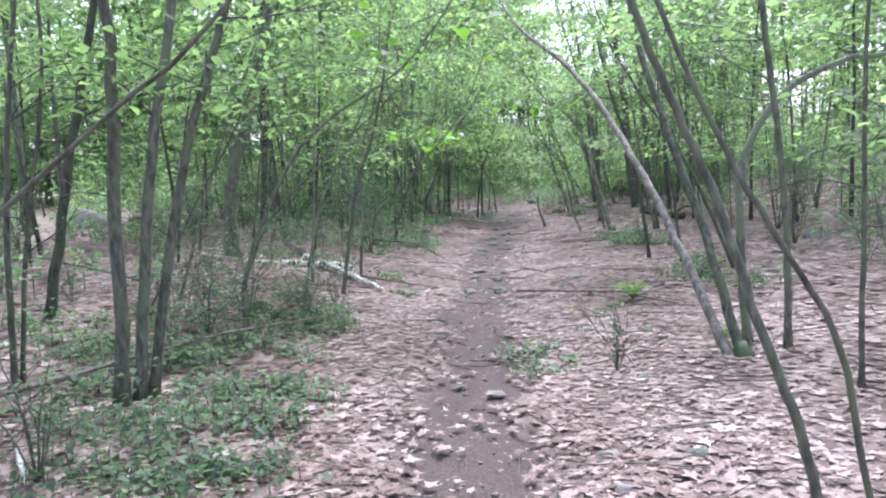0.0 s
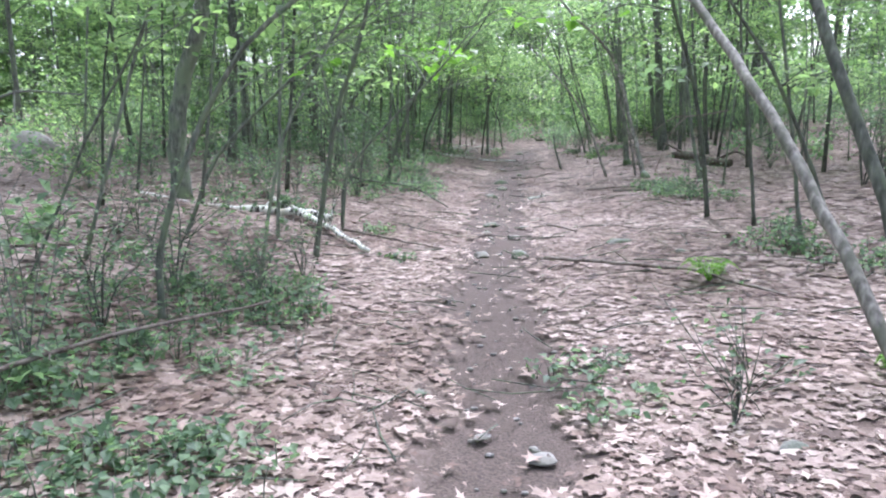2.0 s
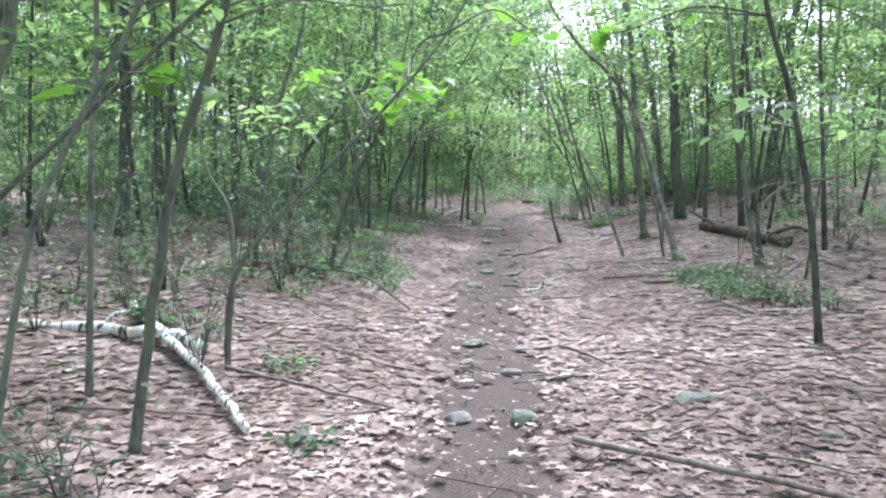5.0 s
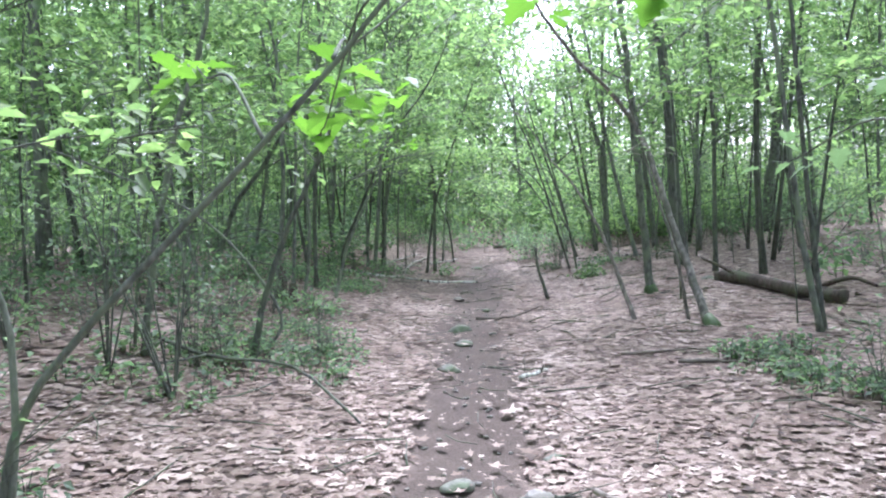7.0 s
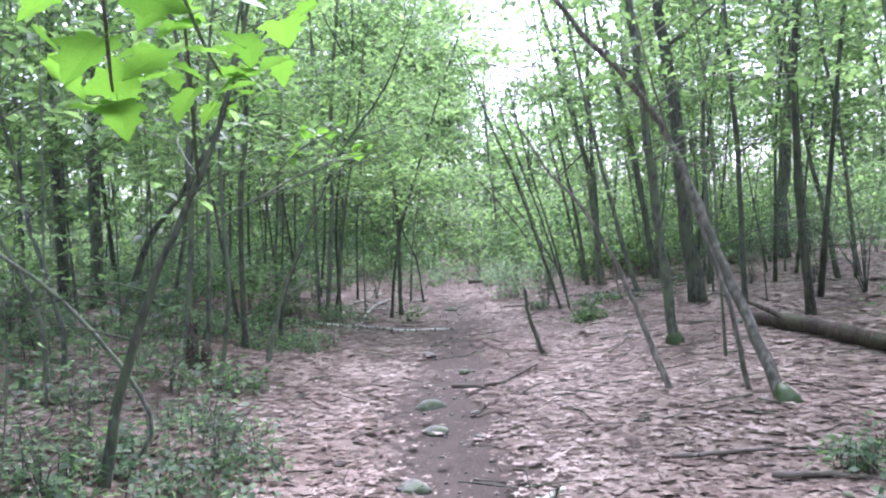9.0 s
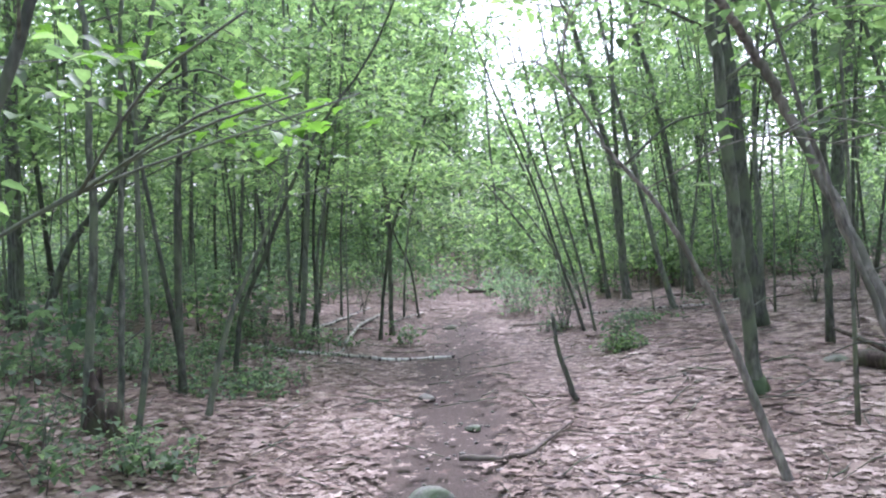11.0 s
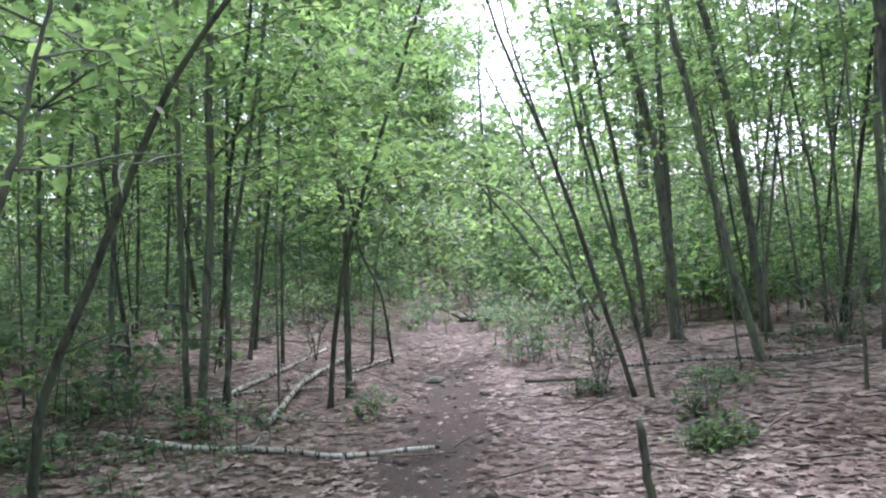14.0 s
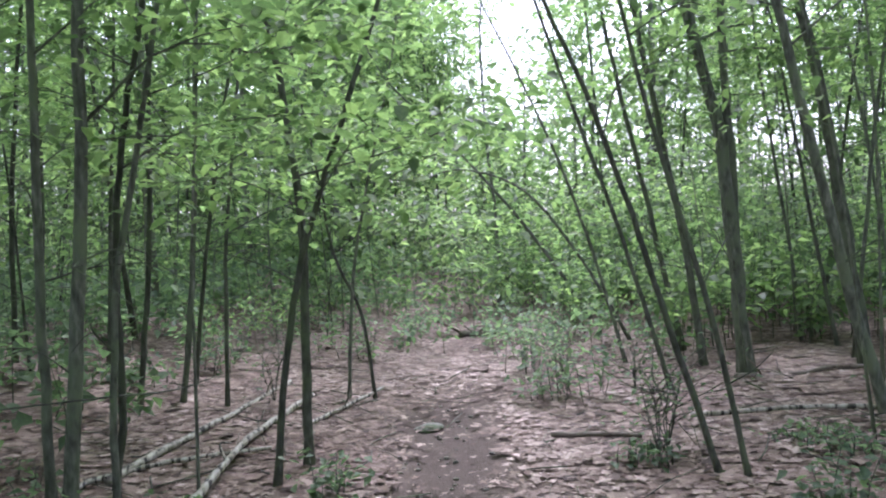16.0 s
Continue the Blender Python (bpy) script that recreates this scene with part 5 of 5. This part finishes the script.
shrub('knee-high leafy green shrub on dead leaves', 1.48, 21.13, 0.36, 0.32)
shrub('knee-high leafy green shrub on dead leaves', 0.45, 24.17, 0.59, 0.48)
shrub('knee-high leafy green shrub on dead leaves', -0.34, 23.42, 0.85, 0.33)
shrub('knee-high leafy green shrub on dead leaves', 4.45, 26.06, 0.87, 0.65)
shrub('knee-high leafy green shrub on dead leaves', 2.95, 27.95, 0.84, 0.51)
shrub('knee-high leafy green shrub on dead leaves', 1.76, 25.71, 0.97, 0.49)
shrub('knee-high leafy green shrub on dead leaves', -2.29, 12.18, 0.55, 0.44)
shrub('knee-high leafy green shrub on dead leaves', -2.54, 13.60, 0.66, 0.47)
shrub('knee-high leafy green shrub on dead leaves', -1.73, 10.79, 0.29, 0.27)
shrub('knee-high leafy green shrub on dead leaves', -1.68, 13.52, 0.41, 0.27)
shrub('knee-high leafy green shrub on dead leaves', -1.97, 5.56, 0.32, 0.20)
ground_plants('low green plants among dead leaves', -1.53, 3.98, 0.98, 0.27)
ground_plants('low green plants among dead leaves', -2.22, 4.52, 0.84, 0.27)
ground_plants('low green plants among dead leaves', -1.09, 4.86, 0.72, 0.25)
ground_plants('low green plants among dead leaves', -3.10, 5.89, 1.09, 0.26)
ground_plants('low green plants among dead leaves', -2.18, 5.54, 1.03, 0.25)
ground_plants('low green plants among dead leaves', -1.09, 3.71, 0.55, 0.19)
ground_plants('low green plants among dead leaves', -2.45, 11.29, 0.77, 0.23)
ground_plants('low green plants among dead leaves', -1.57, 10.85, 0.57, 0.18)
ground_plants('low green plants among dead leaves', -1.77, 5.31, 0.46, 0.11)
ground_plants('low green plants among dead leaves', -1.66, 6.04, 0.62, 0.14)
ground_plants('low green plants among dead leaves', -1.30, 6.77, 0.54, 0.15)
ground_plants('low green plants among dead leaves', -2.23, 6.09, 0.46, 0.13)
ground_plants('low green plants among dead leaves', -1.21, 4.88, 0.47, 0.10)
ground_plants('low green plants among dead leaves', -0.87, 18.54, 0.73, 0.20)
ground_plants('low green plants among dead leaves', -0.22, 18.09, 0.61, 0.18)
ground_plants('low green plants among dead leaves', -0.47, 20.71, 0.84, 0.23)
ground_plants('low green plants among dead leaves', 5.87, 21.55, 0.82, 0.21)
# twiggy bushes
twiggy_bush('low bush of thin bare twigs and few leaves', -1.25, 7.33, 0.65, 0.60)
twiggy_bush('low bush of thin bare twigs and few leaves', -2.31, 10.33, 0.92, 0.77)
twiggy_bush('low bush of thin bare twigs and few leaves', -2.81, 8.70, 0.78, 0.58)
twiggy_bush('low bush of thin bare twigs and few leaves', -1.21, 10.06, 0.67, 0.82)
twiggy_bush('low bush of thin bare twigs and few leaves', -3.47, 7.06, 0.68, 0.58)
twiggy_bush('low bush of thin bare twigs and few leaves', -2.03, 11.13, 0.69, 0.63)
twiggy_bush('low bush of thin bare twigs and few leaves', -1.38, 7.41, 0.36, 0.36)
twiggy_bush('low bush of thin bare twigs and few leaves', -1.15, 8.13, 0.35, 0.35)
twiggy_bush('low bush of thin bare twigs and few leaves', -2.67, 8.76, 0.51, 0.51)
twiggy_bush('low bush of thin bare twigs and few leaves', -1.01, 13.60, 0.68, 0.56)
twiggy_bush('low bush of thin bare twigs and few leaves', -0.30, 14.13, 0.60, 0.48)
twiggy_bush('low bush of thin bare twigs and few leaves', -1.79, 11.50, 0.49, 0.44)
twiggy_bush('low bush of thin bare twigs and few leaves', -2.59, 11.58, 0.53, 0.49)
twiggy_bush('low bush of thin bare twigs and few leaves', 3.20, 11.79, 0.53, 0.44)
twiggy_bush('low bush of thin bare twigs and few leaves', -1.12, 14.56, 0.51, 0.47)
twiggy_bush('low bush of thin bare twigs and few leaves', -2.15, 15.44, 0.57, 0.53)
twiggy_bush('low bush of thin bare twigs and few leaves', -0.91, 15.76, 0.52, 0.52)
twiggy_bush('low bush of thin bare twigs and few leaves', -0.17, 20.02, 0.59, 0.49)
twiggy_bush('low bush of thin bare twigs and few leaves', -1.51, 19.73, 0.59, 0.50)
twiggy_bush('low bush of thin bare twigs and few leaves', 3.46, 21.14, 0.30, 0.54)
twiggy_bush('low bush of thin bare twigs and few leaves', 0.99, 23.24, 0.68, 0.68)
twiggy_bush('low bush of thin bare twigs and few leaves', 3.57, 21.27, 0.22, 0.47)
twiggy_bush('low bush of thin bare twigs and few leaves', 4.02, 22.83, 0.29, 0.48)
twiggy_bush('low bush of thin bare twigs and few leaves', 0.52, 24.75, 0.70, 0.64)
twiggy_bush('low bush of thin bare twigs and few leaves', 3.62, 23.53, 0.47, 0.58)
# leafy boughs hanging over the path
bough((0.10, 10.21, 1.80), (0.15, 12.00, 1.82), 22, 0.125, 0.30, FRESH_LEAF)
bough((-0.23, 13.78, 1.60), (-0.10, 13.00, 1.90), 14, 0.120, 0.30, FRESH_LEAF)
bough((-0.54, 16.75, 2.21), (0.15, 16.00, 2.00), 26, 0.085, 0.38, FRESH_LEAF)
bough((-0.97, 8.29, 1.65), (-0.95, 8.44, 1.67), 9, 0.120, 0.20, FRESH_LEAF)
bough((-0.14, 10.21, 1.53), (-0.47, 10.97, 1.86), 10, 0.120, 0.22, FRESH_LEAF)
bough((2.09, 15.27, 1.60), (2.52, 15.18, 1.84), 9, 0.060, 0.22, FRESH_LEAF)
bough((-0.53, 16.74, 2.27), (-0.35, 15.58, 2.19), 20, 0.080, 0.35, FRESH_LEAF)
bough((0.35, 10.20, 2.08), (1.02, 11.16, 2.23), 7, 0.150, 0.25, FRESH_LEAF)
bough((2.49, 10.52, 2.22), (1.67, 10.94, 2.20), 6, 0.150, 0.25, FRESH_LEAF)
bough((2.66, 10.51, 1.64), (2.37, 10.11, 1.57), 12, 0.100, 0.35, SHADE_LEAF)
bough((-0.29, 6.78, 2.30), (-0.31, 7.50, 2.54), 26, 0.150, 0.70, FRESH_LEAF)
bough((2.71, 10.51, 1.47), (2.68, 11.88, 1.47), 10, 0.120, 0.25, SHADE_LEAF)
bough((0.35, 10.20, 2.08), (0.00, 11.55, 1.74), 12, 0.140, 0.22, FRESH_LEAF)
bough((-0.54, 16.75, 2.21), (0.50, 15.25, 1.86), 34, 0.085, 0.32, FRESH_LEAF)
bough((-0.57, 16.75, 1.95), (0.09, 16.50, 1.95), 8, 0.075, 0.25, SHADE_LEAF)
bough((-0.23, 13.78, 1.60), (0.06, 12.14, 1.93), 16, 0.125, 0.30, FRESH_LEAF)

# ---- the wood around: more young trees and undergrowth, from a few kinds ----
def prototype(seed, height, r, leaf, limbs, first, bark, lean, leaf_size, mat=None):
    rng = np.random.default_rng(seed)
    pts = [(0, 0, 0), (lean * 0.3, 0.05, height * 0.3), (lean * 0.7, rng.normal(0, 0.15), height * 0.6)]
    return make_tree("young_tree", "slender young forest tree with layered green leaves", [(pts, r)], (0, 0), height * 0.4, leaf, limbs, first, bark, rng, leaf_size, "young trees of the wood", mat, True, 92)


kinds = [prototype(11, 7, 0.04, 1.2, 15, 1.7, BARK, 0.3, 0.12), prototype(12, 9, 0.07, 1.1, 16, 2.2, BARK, -0.4, 0.13),
         prototype(13, 6, 0.023, 1.2, 12, 1.4, DARK_BARK, 0.7, 0.113), prototype(14, 8, 0.034, 1.1, 14, 1.6, DARK_BARK, -0.6, 0.12),
         prototype(15, 11, 0.11, 1.0, 17, 2.8, BARK, 0.2, 0.135), prototype(16, 5, 0.015, 1.0, 10, 1.1, DARK_BARK, 0.4, 0.107),
         prototype(17, 7, 0.019, 0.8, 10, 1.9, BARK, 1.2, 0.113), prototype(18, 8, 0.026, 0.8, 10, 2.2, DARK_BARK, 0.9, 0.113)]


def undergrowth_kind(seed, width, high, count, mat):
    rng = np.random.default_rng(seed)
    v, f, places, sizes = plant_leaves(-3, 40, width, high, count, 0.105, rng, 9)
    root = new("undergrowth")
    tagged(root, "low leafy green undergrowth of the wood", "shrub", "undergrowth of the wood")
    tagged(part("stalkwork", mesh_of("stalkwork", v, f, DARK_BARK), root), kind="stuff")
    v, f = leaves(places, sizes, rng, 0.1, 0.4)
    tagged(part("foliage", mesh_of_arrays("foliage", v, f, mat), root), kind="stuff")
    return root


brush = [undergrowth_kind(31, 1.6, 0.8, 270, LEAF), undergrowth_kind(32, 1.9, 1.3, 300, LEAF), undergrowth_kind(33, 1.5, 1.9, 300, LEAF), undergrowth_kind(34, 2.0, 0.5, 270, SHADE_LEAF)]


BOULDER = (-8.28, 18.02)


def scatter(things, shares, count, apart, seed, allowed, low, high, fresh=True, x0=-26, x1=34, y0=-9, y1=60):
    rng = np.random.default_rng(seed)
    spots, first = [], list(things) if fresh else []
    for tries in range(12000):
        if len(spots) >= count:
            break
        x, y = rng.uniform(x0, x1), rng.uniform(y0, y1)
        d = x - float(path_x(y))
        if not allowed(x, y, d, rng) or any((x - a) ** 2 + (y - b) ** 2 < apart * apart for a, b in spots):
            continue
        spots.append((x, y))
        k = int(rng.choice(len(things), p=shares))
        s = rng.uniform(low, high)
        m = pose(x, y, floor_z(x, y) - 0.01, 0, 0, rng.uniform(0, 360)) @ Matrix.Diagonal((s, s, s * rng.uniform(0.9, 1.15), 1))
        if things[k] in first:
            first.remove(things[k])
            things[k].matrix_basis = m
        else:
            copy_thing(things[k], m)


def open_sky(x, y):
    """An opening in the canopy beyond the bend of the path."""
    return y > 27 and abs(x - (0.253 * y - 2.3)) < 0.036 * (y - 14) + 0.4


def boulder_view(x, y):
    """The gap in the thicket toward the large boulder."""
    return y > 6 and x < -2 and abs(x - BOULDER[0] / BOULDER[1] * y) < 0.9 and y < BOULDER[1] + 0.5


def trees_allowed(x, y, d, rng):
    if boulder_view(x, y):
        return False
    if y < 4 and abs(d) < 5:
        return False
    if y < 27 and (-3.6 < d < 4.4) or y < 30 and -1.2 < d < 1.5:
        return False
    if 4.4 < d < 15 and y < 44 and rng.uniform() < 0.62:
        return False
    return not open_sky(x, y)


def brush_allowed(x, y, d, rng):
    if y < 2 or y > 48 or boulder_view(x, y):
        return False
    if y < 27.5:
        return d < -3.1 and (y > 15 and rng.uniform() < 0.4 or d < -9) or d > 5.2 and rng.uniform() < 0.4
    return not (y < 29 and abs(d) < 0.8)


def edge_allowed(x, y, d, rng):
    return -6.5 < d < -2.3 or 3.4 < d < 7


scatter(kinds, [0.12, 0.1, 0.12, 0.12, 0.06, 0.1, 0.19, 0.19], 172, 1.0, 77, trees_allowed, 0.8, 1.25, True, -22, 28, -3, 55)
scatter([kinds[0], kinds[1], kinds[3], kinds[4]], [0.35, 0.25, 0.25, 0.15], 20, 1.2, 83, trees_allowed, 0.85, 1.3, False, 8, 26, 24, 46)
scatter([kinds[0], kinds[2], kinds[6]], [0.4, 0.3, 0.3], 16, 1.5, 85, trees_allowed, 0.8, 1.2, False, -14, 14, -14, -2)
scatter([kinds[2], kinds[5], kinds[6], kinds[7]], [0.15, 0.25, 0.3, 0.3], 60, 0.65, 79, edge_allowed, 0.7, 1.1, False, -8, 16, 9, 30)


def screen_allowed(x, y, d, rng):
    return -0.05 < (x - 1.05) / (y - 14.3) < 0.17


scatter([kinds[0], kinds[1], kinds[2], kinds[3]], [0.3, 0.25, 0.2, 0.25], 26, 1.0, 88, screen_allowed, 1.0, 1.4, False, 0, 8, 31, 50)
# thin poles leaning in over the path from both verges
pole = prototype(19, 6.5, 0.015, 0.55, 7, 1.8, BARK, 1.9, 0.1)
tagged(pole, "thin leaning sapling bent toward the path", "tree", "leaning saplings of the verge")
rng = np.random.default_rng(90)
for k in range(52):
    y = rng.uniform(11, 28)
    d = rng.uniform(2.3, 5.2) if k % 2 else -rng.uniform(2.3, 5.0)
    x = float(path_x(y)) + d
    m = pose(x, y, floor_z(x, y) - 0.01, 0, 0, (180 if d > 0 else 0) + rng.normal(0, 32)) @ Matrix.Diagonal((rng.uniform(0.4, 1.15) * (1 if d > 0 else 0.6), 1, rng.uniform(0.75, 1.2), 1))
    if k == 0:
        pole.matrix_basis = m
    else:
        copy_thing(pole, m)


def thicket_kind(seed, high, count):
    """Wiry forked stems with small sparse leaves, local to the foot."""
    rng = np.random.default_rng(seed)
    root = new("wiry_shrub")
    tagged(root, "wiry shrub of thin grey twigs with small sparse leaves", "shrub", "wiry shrubs of the wood")
    pieces, places = [], []
    for k in range(7):
        a, out = rng.uniform(0, 2 * math.pi), high * rng.uniform(0.15, 0.55)
        tip = np.array([out * math.cos(a), out * math.sin(a), high * rng.uniform(0.6, 1.1)])
        line = spline([np.array([0, 0, -0.05]), tip * [0.3, 0.3, 0.5] + rng.normal(0, 0.05, 3), tip], 3)
        pieces.append(tube(line, np.linspace(0.008, 0.002, len(line)), 4, rng))
        for j in range(6):
            q = line[rng.integers(2, len(line))]
            e = q + rng.normal(0, 0.24, 3) * [1, 1, 0.5] + [0, 0, 0.1]
            pieces.append(tube(np.array([q, (q + e) / 2 + rng.normal(0, 0.03, 3), e]), np.array([0.004, 0.003, 0.0015]), 3, rng))
            places.append(e + rng.normal(0, 1, (count, 3)) * [0.13, 0.13, 0.05])
    tagged(part("stalkwork", mesh_of("stalkwork", *joined(pieces), BARK), root), kind="stuff")
    p = np.concatenate(places)
    v, f = leaves(p, 0.05 * rng.uniform(0.6, 1.3, len(p)), rng, 0.1, 0.4)
    tagged(part("foliage", mesh_of_arrays("foliage", v, f, SHADE_LEAF), root), kind="stuff")
    return root


thicket = [thicket_kind(41, 0.8, 6), thicket_kind(42, 1.3, 6), thicket_kind(43, 1.9, 7)]


def thicket_allowed(x, y, d, rng):
    return (-9 < d < (-1.9 if y < 14 else -4.6) or 3.6 < d < 8 and rng.uniform() < 0.5) and not boulder_view(x, y) and not (-4 < x < -0.8 and 7.5 < y < 10.5)


scatter(thicket, [0.4, 0.35, 0.25], 150, 0.6, 86, thicket_allowed, 0.7, 1.15, True, -9, 14, 3, 28)
scatter(brush, [0.4, 0.1, 0.1, 0.4], 150, 0.7, 78, brush_allowed, 0.8, 1.3, True, -13, 20, 2, 34)
scatter(brush, [0.3, 0.25, 0.25, 0.2], 170, 0.9, 80, brush_allowed, 1.0, 1.7, False, -14, 26, 24, 44)


def rise_allowed(x, y, d, rng):
    return d > (1.9 if y < 28 else 1.2) and y > 23.4 + 0.25 * abs(x - 5.5)


scatter(brush, [0.35, 0.3, 0.2, 0.15], 95, 0.55, 87, rise_allowed, 0.7, 1.15, False, 3.2, 12, 23.4, 33)


def low_allowed(x, y, d, rng):
    return -7.5 < d < -2.4 and (y > 14 or rng.uniform() < 0.25) or (4.0 < d < 9 and rng.uniform() < 0.35) or y > 26.5


scatter([brush[3], brush[0]], [0.7, 0.3], 80, 0.6, 81, low_allowed, 0.55, 0.95, False, -8, 15, 5, 31)


def far_woods():
    """The closed wood beyond: trunks and leaf masses nobody could count."""
    rng = np.random.default_rng(5)
    verts, faces, places = [], [], []
    for k in range(520):
        a = rng.uniform(-0.85, 0.85) if k % 5 < 3 else rng.uniform(0.85, 2 * math.pi - 0.85)
        dist = rng.uniform(30, 72)
        x, y = 2 + dist * math.sin(a), 14 + dist * math.cos(a)
        z, h, r = floor_z(x, y), rng.uniform(9, 19), rng.uniform(0.05, 0.17)
        if abs(math.degrees(a) - 14) < 3.4:
            h = rng.uniform(2.5, 8.5)
        elif 0.3 < a < 0.85 and rng.uniform() < 0.45:
            continue
        lean = rng.normal(0, 0.6, 2)
        line = np.array([(x, y, z - 0.2), (x + lean[0] * 0.5, y + lean[1] * 0.5, z + h * 0.5), (x + lean[0], y + lean[1], z + h)])
        v, f = tube(line, np.array([r, r * 0.7, r * 0.25]), 5, rng)
        faces += [tuple(i + len(verts) for i in t) for t in f]
        verts += v
        for j in range(24):
            c = np.array([x + rng.normal(0, 0.1 * h), y + rng.normal(0, 0.1 * h), z + h * rng.uniform(0.04, 1.0)])
            places.append(c + rng.normal(0, 1, (16, 3)) * [0.7, 0.7, 0.25])
    ob = new("far_woods", mesh_of("far_woods", verts, faces, BARK))
    tagged(ob, "distant grey trunks of the closed wood", "woods", kind="stuff")
    p = np.concatenate(places)
    v, f = leaves(p, rng.uniform(0.3, 0.6, len(p)), rng)
    tagged(new("far_foliage", mesh_of_arrays("far_foliage", v, f, LEAF)), "distant green foliage of the wood", "foliage", kind="stuff")


far_woods()
small_litter()
